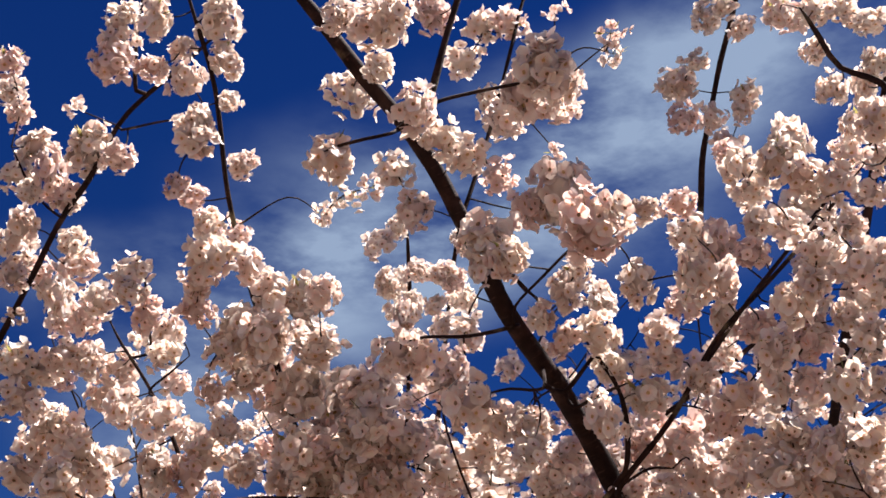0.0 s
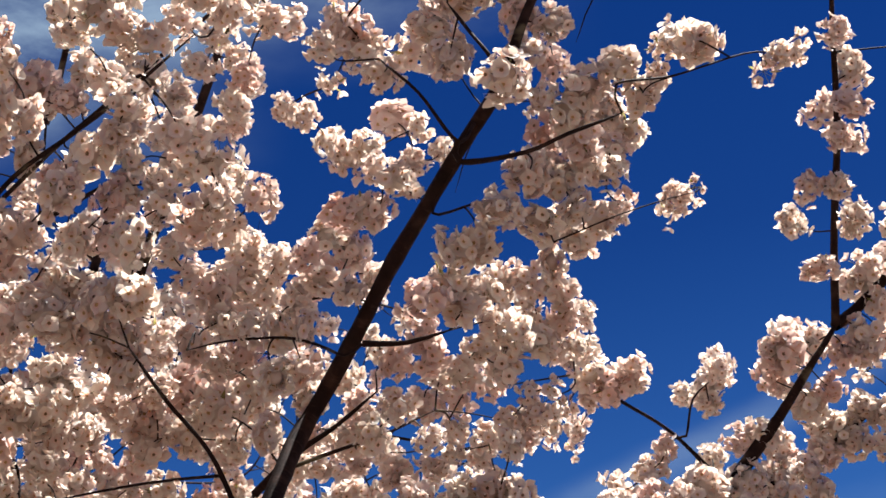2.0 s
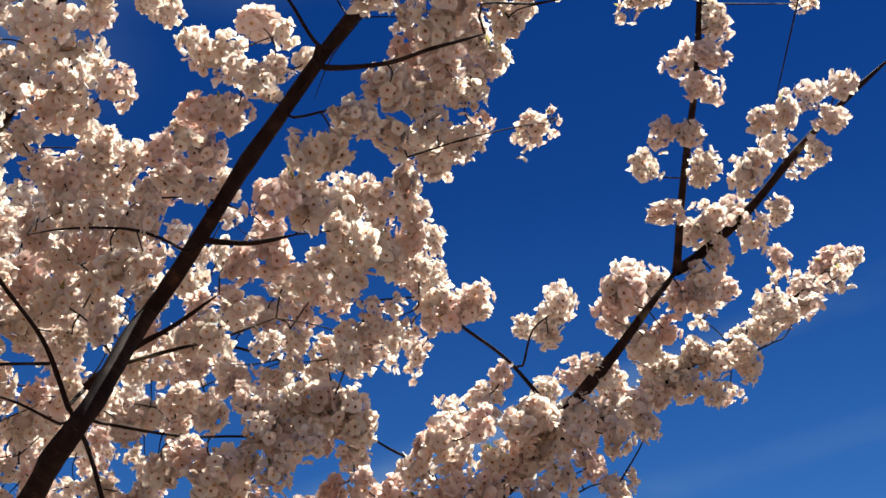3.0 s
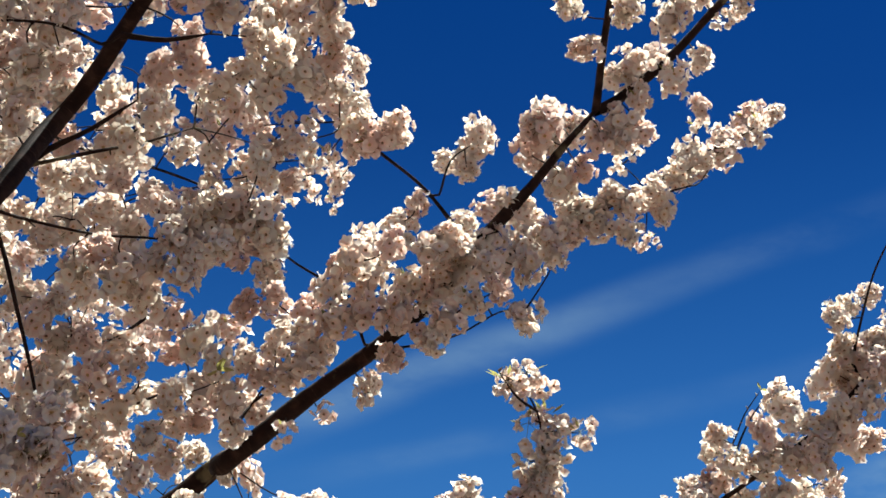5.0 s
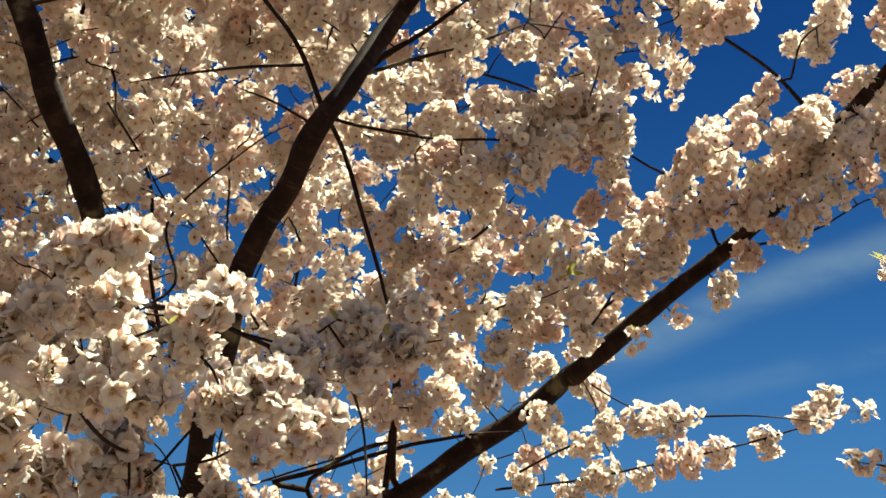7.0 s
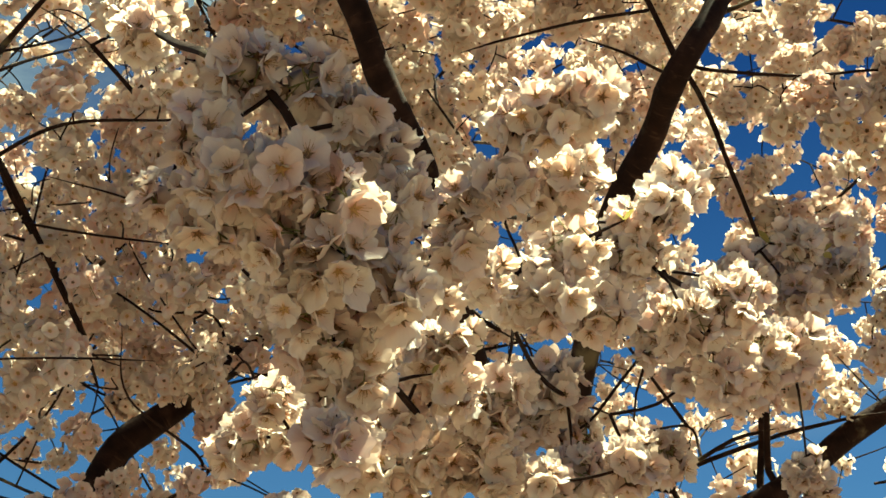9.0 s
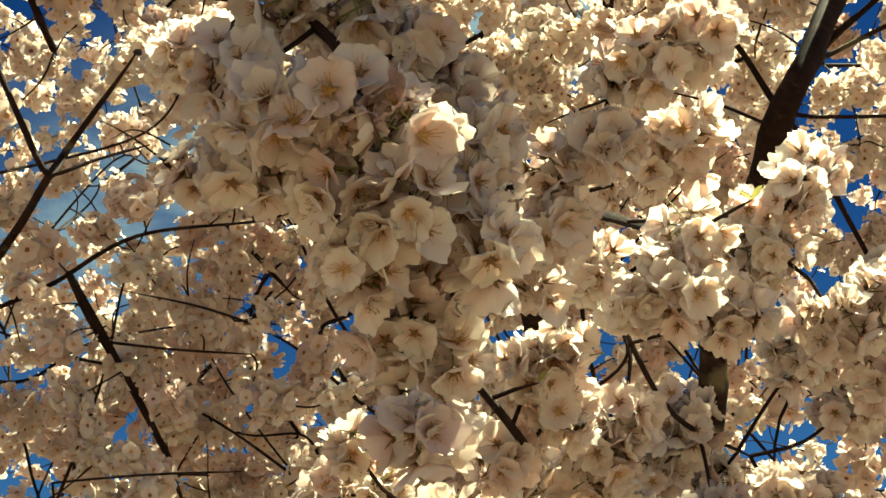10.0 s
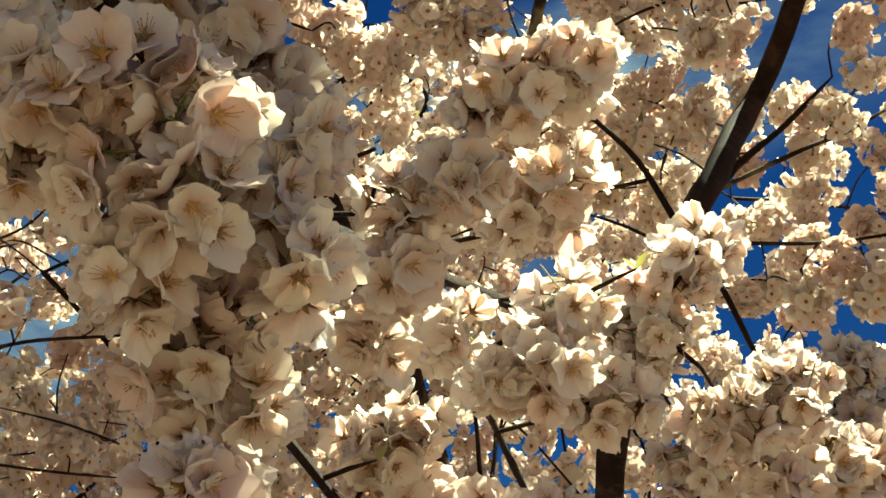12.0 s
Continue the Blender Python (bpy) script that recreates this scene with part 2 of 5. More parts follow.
def flower(bits, m, r, rg, fine):
    """One blossom facing local +z, of radius r: five broad ruffled petals, dark sepals behind, stamens in front."""
    rows, cols = (5, 5) if fine else (2, 2)
    cup = rg.uniform(0.12, 0.65) if rg.random() < 0.75 else rg.uniform(0.6, 1.1)
    if not fine:
        cup = rg.uniform(0.0, 0.8)
    turn = rg.uniform(0, 6.28)
    for k in range(5):
        a = turn + k * 1.2566 + rg.uniform(-0.13, 0.13)
        width = rg.uniform(0.58, 0.70) if fine else rg.uniform(0.56, 0.70)
        length = rg.uniform(0.86, 1.10)
        lift = cup + (rg.uniform(-0.28, 0.36) if fine else rg.uniform(-0.25, 0.30))
        twist, ph, curl = rg.uniform(-0.35, 0.35), rg.uniform(0, 6.28), rg.uniform(-0.7, 0.5)
        deep = rg.uniform(0.03, 0.12)
        pts, uvs = [], []
        for i in range(rows + 1):
            s = i / rows
            w = width * float(np.interp(s, (0, 0.2, 0.4, 0.62, 0.78, 0.9, 1.0), (0.13, 0.52, 0.86, 1.0, 0.97, 0.80, 0.46)))
            for j in range(cols + 1):
                u = j / cols * 2 - 1
                d = length * (0.05 + 0.95 * s) - deep * max(0, 1 - abs(u) * 2.2) * s ** 6 - 0.21 * u * u * s * s
                d += 0.025 * math.sin(u * 6 + ph * 3) * s ** 4
                ruff = (0.10 * math.sin(u * 4.2 + ph) + 0.05 * math.sin(u * 8 - ph * 2)) * s * s
                h = lift * d * (0.5 + 0.5 * s) + 0.24 * u * u * w + ruff + curl * max(0, s - 0.5) ** 2 + (k % 2) * 0.035
                x, y = d, u * w
                h += twist * y
                pts.append(m @ Vector(((x * math.cos(a) - y * math.sin(a)) * r, (x * math.sin(a) + y * math.cos(a)) * r, h * r)))
                uvs.append((j / cols * 0.8 + 0.1, s))
        n = cols + 1
        bits.add(pts, [(i * n + j, i * n + j + 1, (i + 1) * n + j + 1, (i + 1) * n + j) for i in range(rows) for j in range(cols)], uvs, 0)

    def star(long, short, z0, z1, off, mat, flip):
        pts = [m @ Vector((0, 0, z0 * r))]
        for k in range(10):
            a = turn + off + k * 0.6283
            d = (long if k % 2 == 0 else short) * r
            pts.append(m @ Vector((d * math.cos(a), d * math.sin(a), z1 * r + d * cup * 0.75)))
        if not fine:
            bits.add(pts[1::2], [(0, 1, 2, 3, 4)], [(0.5, 0.5)] * 5, mat)
            return
        faces = [(0, 1 + (k + 1) % 10, 1 + k) if flip else (0, 1 + k, 1 + (k + 1) % 10) for k in range(10)]
        bits.add(pts, faces, [(0.5, 0.5)] * 11, mat)

    if fine:
        star(0.50, 0.15, -0.18, -0.05, 0.63, 1, True)
    star(*((0.34, 0.12) if fine else (0.21, 0.09)), 0.08, 0.075, 0.63, 1 if rg.random() < (0.65 if fine else 0.4) else 2, False)
    if fine:
        for k in range(16):
            a, lean = rg.uniform(0, 6.28), rg.uniform(0.1, 0.6)
            tip = Vector((math.cos(a) * lean, math.sin(a) * lean, 0.40 + cup * 0.25)) * r * rg.uniform(0.65, 1.0)
            side = Vector((-math.sin(a), math.cos(a), 0)) * 0.012 * r
            base = Vector((math.cos(a), math.sin(a), 0)) * 0.05 * r
            pts = [m @ p for p in (base - side, base + side, tip + side, tip - side)]
            bits.add(pts, [(0, 1, 2, 3)], [(0, 0)] * 4, 2)
            up = Vector((0, 0, 0.03 * r))
            pts = [m @ p for p in (tip - side * 2.4, tip + up, tip + side * 2.4, tip - up)]
            bits.add(pts, [(0, 1, 2), (0, 2, 3)], [(0, 0)] * 4, 1 if k % 3 else 2)


def stalk(bits, a, b, r, sides=3, mat=3, sag=0.0):
    """A thin stem from a to b."""
    a, b = Vector(a), Vector(b)
    mid = (a + b) / 2 + Vector((0, 0, -sag))
    pts = []
    for p, q in ((a, mid), (mid, b), (b, b + (b - mid))):
        z = (q - p).normalized()
        x = z.orthogonal().normalized()
        y = z.cross(x)
        pts += [p + (x * math.cos(k * 6.2832 / sides) + y * math.sin(k * 6.2832 / sides)) * r for k in range(sides)]
    faces = [(i * sides + k, i * sides + (k + 1) % sides, (i + 1) * sides + (k + 1) % sides, (i + 1) * sides + k) for i in range(2) for k in range(sides)]
    bits.add(pts, faces, [(0.5, 0.5)] * len(pts), mat)


def facing(p, z, spin):
    z = Vector(z).normalized()
    return Matrix.Translation(p) @ z.to_track_quat("Z", "Y").to_matrix().to_4x4() @ Matrix.Rotation(spin, 4, "Z")


def blocking_core(bits, r, scale, mat, rg):
    """A hidden lump for a cluster's packed inner petals, added to block light through it."""
    bm = bmesh.new()
    bmesh.ops.create_icosphere(bm, subdivisions=1, radius=r)
    pts = [Vector((v.co.x * scale[0], v.co.y * scale[1], v.co.z * scale[2])) * rg.uniform(0.8, 1.2) for v in bm.verts]
    bits.add(pts, [[v.index for v in f.verts] for f in bm.faces], [(0.5, 0.5)] * len(pts), mat)
    bm.free()


def cluster_mesh(seed, count, inner=0, leafy=False, loose=0.0, size=0.34):
    """A pompom of blossom of radius 1: overlapping flowers that face outwards round a few inner ones; loose ones stand apart."""
    rg = random.Random(seed)
    bits = Bits()
    sx, sy, sz = rg.uniform(0.75, 1.25), rg.uniform(0.75, 1.15), rg.uniform(0.75, 1.15)
    lump = rg.uniform(0, 90)
    for i in range(count + inner):
        deep = i >= count
        k, n = (i - count, inner) if deep else (i, count)
        zz = 1 - 2 * (k + 0.5) / n
        a = k * 2.39996 + rg.uniform(-0.25, 0.25)
        rr = math.sqrt(1 - zz * zz)
        d = Vector((rr * math.cos(a), rr * math.sin(a), zz)) + Vector((rg.gauss(0, 1), rg.gauss(0, 1), rg.gauss(0, 1))) * (0.10 + loose * 0.2)
        d.normalize()
        p = Vector((d.x * sx, d.y * sy, d.z * sz)) * (rg.uniform(0.30, 0.45) if deep else rg.uniform(0.62 - loose * 0.2, 0.86) * (1 + 0.45 * noise.noise(d * 1.3 + Vector((lump, 0, 0)))))
        face = (d + Vector((rg.gauss(0, 1), rg.gauss(0, 1), rg.gauss(0, 1))) * (0.30 + loose * 0.25)).normalized()
        flower(bits, facing(p, face, rg.uniform(0, 6.28)), size * rg.uniform(0.9, 1.15) * (1.25 if deep else 1.0), rg, False)
        if loose and not deep:
            stalk(bits, (0, 0, 0.1), p - face * 0.05, 0.014)
    if inner:
        blocking_core(bits, 0.52 - 0.12 * loose, (sx, sy, sz), 0, rg)
    if leafy:
        for i in range(3):
            a = rg.uniform(0, 6.28)
            tip = Vector((math.cos(a), math.sin(a), rg.uniform(0.2, 0.8))) * rg.uniform(0.75, 1.0)
            side = Vector((-math.sin(a), math.cos(a), 0.2)) * 0.10
            pts = [tip * 0.35, tip * 0.7 + side, tip * 1.1, tip * 0.7 - side]
            bits.add(pts, [(0, 1, 2), (0, 2, 3)], [(0.5, 0.5)] * 4, 4)
    return bits.mesh("blossom_cluster", (*FLOWER_MATS, LEAF))


ROUND = [cluster_mesh(100 + i, 23 + i % 4 * 2, 3, leafy=i % 6 == 0, loose=(0.15, 0.4, 0.7)[i % 3], size=0.37) for i in range(14)]
FAR = [cluster_mesh(500 + i, 13 + i % 3, 2, loose=0.7, size=0.37) for i in range(10)]
SPARSE = [cluster_mesh(200 + i, 8 + i % 3 * 2, leafy=i % 2 == 0, loose=1.0, size=0.40) for i in range(5)]


def single_flower(seed):
    bits = Bits()
    rg = random.Random(seed)
    flower(bits, Matrix(), 1.0, rg, True)
    stalk(bits, (0.0, 0.0, -0.12), (rg.uniform(-0.3, 0.3), rg.uniform(-0.3, 0.3), -1.5), 0.04, 4)
    return bits.mesh("flower", FLOWER_MATS)


SINGLE = [single_flower(400 + i) for i in range(14)]
# ---- the tree ----
tree = tagged(new("cherry_tree"), "old cherry tree in full pale pink and white bloom", "tree")
tree.location = (-0.75, 3.6, 0)
TREE_AT = Vector(tree.location)
BRANCHES = []


def spline(points, step):
    """Points every step metres along a smooth curve through the given ones, with the place along it from 0 to 1."""
    pts = [Vector(p) for p in points]
    if len(pts) == 2:
        pts = [pts[0], pts[0].lerp(pts[1], 0.5) + Vector((0, 0, -0.01)), pts[1]]
    ext = [pts[0] * 2 - pts[1], *pts, pts[-1] * 2 - pts[-2]]
    res = []
    for i in range(1, len(ext) - 2):
        p0, p1, p2, p3 = ext[i - 1:i + 3]
        n = max(1, round((p2 - p1).length / step))
        for k in range(n):
            t = k / n
            res.append(0.5 * ((2 * p1) + (p2 - p0) * t + (2 * p0 - 5 * p1 + 4 * p2 - p3) * t * t + (3 * p1 - p0 - 3 * p2 + p3) * t ** 3))
    res.append(pts[-1])
    return res


def tube(bits, pts, r0, r1, rg, sides=8, mat=0):
    """A tapered, slightly knotty and wandering stem."""
    n = len(pts)
    x = None
    verts, uvs, length = [], [], 0.0
    knot = rg.uniform(0, 100)
    for i, p in enumerate(pts):
        z = (pts[min(i + 1, n - 1)] - pts[max(i - 1, 0)]).normalized()
        x = z.orthogonal().normalized() if x is None else (x - z * x.dot(z)).normalized()
        y = z.cross(x)
        if i:
            length += (p - pts[i - 1]).length
        f = i / (n - 1)
        r = (r0 + (r1 - r0) * f) * (1 - 0.6 * max(0.0, f - 0.85) / 0.15) * (1 + 0.16 * noise.noise(Vector((length * 9, knot, 0))))
        off = Vector((noise.noise(Vector((length * 5, knot, 7))), noise.noise(Vector((length * 5, knot, 17))), noise.noise(Vector((length * 5, knot, 27))))) * r * 0.7
        for k in range(sides + 1):
            a = k * 6.2832 / sides
            rr = r * (1 + 0.10 * noise.noise(Vector((math.cos(a) * 2, math.sin(a) * 2, length * 25 + knot))))
            verts.append(p + off + (x * math.cos(a) + y * math.sin(a)) * rr)
            uvs.append((k / sides, length))
    s = sides + 1
    bits.add(verts, [(i * s + k, i * s + k + 1, (i + 1) * s + k + 1, (i + 1) * s + k) for i in range(n - 1) for k in range(sides)], uvs, mat)
    cap = len(verts)
    bits.add([pts[-1] + (pts[-1] - pts[-2]).normalized() * r1] + verts[-s:], [(0, k + 1, k + 2) for k in range(sides)], [(0.5, length)] * (s + 1), mat)


def nearest_branch(p):
    q = np.array(p)
    best = min(BRANCHES, key=lambda b: ((b[1] - q) ** 2).sum(1).min())
    return best[0], Vector(best[1][((best[1] - q) ** 2).sum(1).argmin()])


def branch(kind, r0, r1, *points, label=""):
    """A limb, branch or twig of the tree along the given points, from thick to thin."""
    rg = random.Random(len(BRANCHES) + 11)
    points = [Vector(p) - TREE_AT for p in points]
    if kind != "limb" and BRANCHES:
        root = nearest_branch(points[0])[1]
        if 0.012 < (root - points[0]).length < 0.14:
            points.insert(0, root)
    pts = spline(points, 0.03 if r0 > 0.006 else 0.02)
    bits = Bits()
    tube(bits, pts, r0, r1, rg, 12 if r0 > 0.015 else 8 if r0 > 0.006 else 5)
    ob = new(kind, bits.mesh(kind, (BARK,)))
    ob.parent = tree
    if label:
        tagged(ob, label)
    BRANCHES.append((ob, np.array(pts)))
    return ob


CLUSTERS = []


def place_cluster(p, r, meshes, rg):
    """One ball of blossom of radius r at p, on the branch nearest to it."""
    p = Vector(p) - TREE_AT
    carrier, near = nearest_branch(p)
    CLUSTERS.append((p, near, carrier))
    if meshes == SINGLE:
        return near_ball(p, r, rg)
    ob = new("blossom", rg.choice(meshes))
    ob.parent = carrier
    tilt = Euler((rg.uniform(-0.5, 0.5), rg.uniform(-0.5, 0.5), rg.uniform(0, 6.28)))
    ob.matrix_basis = Matrix.LocRotScale(p, tilt, [r * rg.uniform(0.8, 1.25) for k in range(3)])
    return ob


def near_ball(p, r, rg):
    """A ball of blossom close by: a knob of bud scales with each flower a part of its own."""
    bits = Bits()
    for k in range(7):
        d = Vector((rg.gauss(0, 1), rg.gauss(0, 1), rg.gauss(0, 1))).normalized() * 0.004
        stalk(bits, (0, 0, 0), d, 0.0012, 5, 0)
    # solid lump inside, so that less light comes through the ball
    blocking_core(bits, r * 0.42, (1, 1, 1), 1, rg)
    ob = new("blossom", bits.mesh("blossom", (STALK, PETAL)))
    ob.parent, ob.location = tree, p
    count = max(11, min(38, round((r / 0.030) ** 2 * 30)))
    spin = rg.uniform(0, 6.28)
    for i in range(count):
        zz = 1 - 2 * (i + 0.5) / count
        a = i * 2.39996 + spin
        rr = math.sqrt(1 - zz * zz)
        d = (Vector((rr * math.cos(a), rr * math.sin(a), zz)) + Vector((rg.gauss(0, 0.2), rg.gauss(0, 0.2), rg.gauss(0, 0.2)))).normalized()
        at = d * r * rg.uniform(0.40, 0.88)
        face = (d + Vector((rg.gauss(0, 0.42), rg.gauss(0, 0.42), rg.gauss(-0.15, 0.42)))).normalized()
        size = 0.0134 * rg.uniform(0.82, 1.12)
        f = new("flower", rg.choice(SINGLE))
        f.parent = ob
        f.matrix_basis = facing(at, face, rg.uniform(0, 6.28)) @ Matrix.Diagonal((size, size, size, 1))
    return ob


UNIT = 0.048


def blooms(*rows, meshes=ROUND):
    """Masses of blossom, each given as x, y, z and radius in metres; large ones are several balls."""
    for x, y, z, r in rows:
        if meshes == SINGLE:
            place_cluster((x, y, z), max(0.018, r), meshes, rng)
            continue
        if r < 0.029:
            place_cluster((x, y, z), max(0.030, r * 1.15), SPARSE, rng)
            continue
        unit = UNIT * rng.uniform(0.88, 1.12)
        if r < unit * 1.3:
            place_cluster((x, y, z), max(0.032, min(r, unit) * 0.88), meshes, rng)
            continue
        for i in range(max(2, round((r / unit) ** 2.2))):
            a = Vector((rng.gauss(0, 1), rng.gauss(0, 1), rng.gauss(0, 1))).normalized() * (r - unit * 0.92) * rng.uniform(0.6, 1)
            place_cluster(Vector((x, y, z)) + a, unit * rng.uniform(0.85, 1.1), meshes, rng)


def thicket(o, u, v, w, count, twigs=True, size=1.0):
    """The crown's depth: blossom scattered through a block of it."""
    o, u, v, w = Vector(o), Vector(u), Vector(v), Vector(w)
    spots = []
    for i in range(count):
        a, b, c = (i * 0.7549 + rng.uniform(0, 0.08)) % 1, (i * 0.5698 + rng.uniform(0, 0.08)) % 1, rng.random()
        spots.append(o + u * a + v * b + w * c)
    for p in spots[::12] if twigs else ():
        way = (u.normalized() * rng.gauss(0, 1) - v.normalized() * rng.uniform(0.2, 1.2) + w.normalized() * rng.gauss(0, 0.4)).normalized()
        root = nearest_branch(p - way * 0.3 - TREE_AT)[1] + TREE_AT
        if (root - p).length < 0.9:
            bend = [Vector((rng.gauss(0, 0.035), rng.gauss(0, 0.035), rng.gauss(0, 0.035))) for k in range(3)]
            far = p + way * rng.uniform(0.2, 0.4)
            branch("twig", rng.uniform(0.003, 0.0055), 0.0016, root, root.lerp(p, 0.5) + bend[0], p + bend[1], p.lerp(far, 0.6) + bend[2], far)
    for p in spots:
        place_cluster(p, UNIT * size * rng.uniform(0.7, 1.1), FAR, rng)


def along(ob, start, end, per_metre, size, spread, meshes=ROUND):
    """Clusters strung along a branch between two places on it (0 to 1)."""
    pts = next(p for o, p in BRANCHES if o == ob)
    seg = np.linalg.norm(np.diff(pts, axis=0), axis=1)
    dist = np.concatenate(([0], np.cumsum(seg)))
    count = max(1, round(dist[-1] * (end - start) * per_metre))
    for i in range(count):
        s = dist[-1] * (start + (end - start) * (i + rng.random()) / count)
        p = Vector([np.interp(s, dist, pts[:, k]) for k in range(3)])
        off = Vector((rng.gauss(0, 1), rng.gauss(0, 1), rng.gauss(-0.2, 1))).normalized() * spread * rng.uniform(0.3, 1.0)
        place_cluster(p + off + TREE_AT, size * rng.uniform(0.75, 1.2), meshes, rng)


# main limbs, from the fork of the trunk outwards
# trunk
branch('trunk', 0.13, 0.085, (-0.75, 3.6, -0.05), (-0.753, 3.465, 0.7), (-0.761, 3.151, 1.453), label='short dark ringed cherry trunk')
limb_a = branch('limb', 0.031, 0.010, (-0.761, 3.151, 1.553), (-0.818, 2.864, 2.101), (-0.813, 2.625, 2.287), (-0.860, 2.420, 2.485), (-0.992, 2.335, 2.813), (-1.003, 2.171, 2.904), (-1.048, 1.971, 3.069), (-1.092, 1.797, 3.271), (-1.175, 1.643, 3.439), (-1.266, 1.513, 3.622), (-1.353, 1.324, 3.882), label='dark brown limb bare between blossom clusters')
limb_b = branch('limb', 0.027, 0.009, (-0.761, 3.151, 1.553), (-0.609, 2.770, 1.796), (-0.470, 2.539, 2.133), (-0.378, 2.451, 2.235), (-0.301, 2.341, 2.310), (-0.226, 2.524, 2.607), (-0.112, 2.417, 2.737), (0.022, 2.292, 2.885), (0.153, 2.142, 2.996), (0.242, 2.121, 3.175), (0.349, 2.119, 3.401), label='dark brown limb with a sunlit lichen patch')
limb_c = branch('limb', 0.031, 0.012, (-0.761, 3.151, 1.553), (-0.632, 3.327, 1.786), (-0.349, 3.368, 1.918), (-0.006, 3.381, 2.174), (0.060, 3.147, 2.140), (0.349, 3.065, 2.360), (0.581, 2.970, 2.590), (0.757, 2.892, 2.790), (0.815, 2.905, 2.870), label='long leaning brown limb against the open sky')
branch('branch', 0.0097, 0.0048, (0.815, 2.905, 2.870), (0.826, 2.813, 3.012), (0.851, 2.698, 3.193), (0.864, 2.572, 3.395), (0.871, 2.481, 3.533))
branch('branch', 0.0121, 0.0051, (0.815, 2.905, 2.870), (0.867, 2.927, 2.913), (0.991, 2.914, 3.019), (1.119, 2.879, 3.166), (1.237, 2.860, 3.282), (1.370, 2.840, 3.401))
along(branch('branch', 0.0054, 0.0027, (0.560, 3.001, 2.524), (0.726, 3.054, 2.630), (0.914, 3.096, 2.757), (1.125, 3.127, 2.908), (1.280, 3.166, 3.046)), 0.15, 1, 24, 0.036, 0.03)
blooms((0.767, 3.074, 2.651, 0.044), (0.807, 3.079, 2.712, 0.051), (0.844, 3.077, 2.670, 0.044), (0.769, 3.081, 2.725, 0.044), (0.922, 3.075, 2.728, 0.045), (0.961, 3.012, 2.727, 0.037), (0.901, 3.047, 2.644, 0.031), (1.026, 3.062, 2.798, 0.032), (1.063, 2.993, 2.806, 0.031), (1.112, 2.983, 2.817, 0.025))
blooms((1.167, 3.032, 2.890, 0.026), (1.197, 2.971, 2.893, 0.019), (0.874, 3.086, 2.761, 0.038), (0.983, 3.063, 2.711, 0.032), (0.697, 3.130, 2.633, 0.045))
branch('branch', 0.0054, 0.0030, (0.533, 2.975, 2.584), (0.445, 2.923, 2.669), (0.358, 2.883, 2.725), (0.260, 2.844, 2.781))
branch('twig', 0.0030, 0.0018, (0.475, 2.923, 2.657), (0.497, 2.901, 2.728), (0.544, 2.892, 2.766))
branch('twig', 0.0030, 0.0017, (0.397, 3.062, 2.361), (0.514, 3.014, 2.372), (0.604, 2.957, 2.406), (0.659, 2.919, 2.402))
branch('twig', 0.0042, 0.0023, (0.330, 3.063, 2.365), (0.285, 2.999, 2.447), (0.178, 2.951, 2.500), (0.119, 2.911, 2.530))
branch('twig', 0.0036, 0.0018, (0.058, 3.137, 2.186), (0.105, 3.076, 2.242), (0.141, 3.026, 2.275))
along(branch('branch', 0.0035, 0.0013, (0.644, 2.545, 1.675), (0.633, 2.502, 1.754), (0.625, 2.459, 1.832), (0.610, 2.430, 1.878), (0.620, 2.395, 1.940), (0.609, 2.363, 1.993), (0.581, 2.338, 2.025), (0.546, 2.320, 2.040)), 0.05, 0.72, 60, 0.028, 0.028)
along(branch('branch', 0.0068, 0.0034, (0.902, 3.698, 1.923), (1.112, 3.596, 2.122), (1.298, 3.527, 2.251), (1.443, 3.469, 2.362), (1.598, 3.386, 2.528), (1.770, 3.291, 2.717)), 0.2, 1, 26, 0.043, 0.085)
branch('twig', 0.0034, 0.0020, (1.229, 3.520, 2.275), (1.240, 3.438, 2.334), (1.259, 3.367, 2.367))
branch('twig', 0.0041, 0.0020, (1.506, 3.408, 2.490), (1.524, 3.282, 2.644), (1.553, 3.185, 2.733))
along(branch('branch', 0.0035, 0.0022, (-0.200, 3.799, 2.028), (-0.009, 3.850, 2.065), (0.202, 3.893, 2.122), (0.419, 3.935, 2.186), (0.656, 3.969, 2.270)), 0.05, 1, 14, 0.04, 0.05)
along(branch('branch', 0.0033, 0.0020, (-0.119, 3.589, 2.023), (-0.017, 3.606, 2.083), (0.114, 3.630, 2.133), (0.276, 3.663, 2.165)), 0.3, 1, 14, 0.04, 0.05)
branch('twig', 0.0042, 0.0024, (0.094, 2.103, 2.881), (0.033, 2.098, 2.983), (-0.033, 2.102, 3.067))
branch('twig', 0.0042, 0.0029, (0.162, 2.042, 2.996), (0.128, 2.054, 3.069), (0.093, 2.066, 3.145))
branch('twig', 0.0056, 0.0028, (0.095, 2.121, 2.851), (0.203, 2.124, 2.859), (0.276, 2.116, 2.882), (0.368, 2.108, 2.908))
branch('twig', 0.0033, 0.0019, (0.040, 2.158, 2.780), (0.112, 2.157, 2.791), (0.150, 2.156, 2.797))
branch('twig', 0.0062, 0.0033, (-0.102, 2.297, 2.622), (-0.026, 2.304, 2.620), (0.047, 2.301, 2.634))
branch('twig', 0.0033, 0.0020, (-0.133, 2.304, 2.606), (-0.184, 2.323, 2.641), (-0.248, 2.345, 2.672), (-0.354, 2.371, 2.688), (-0.434, 2.405, 2.695))
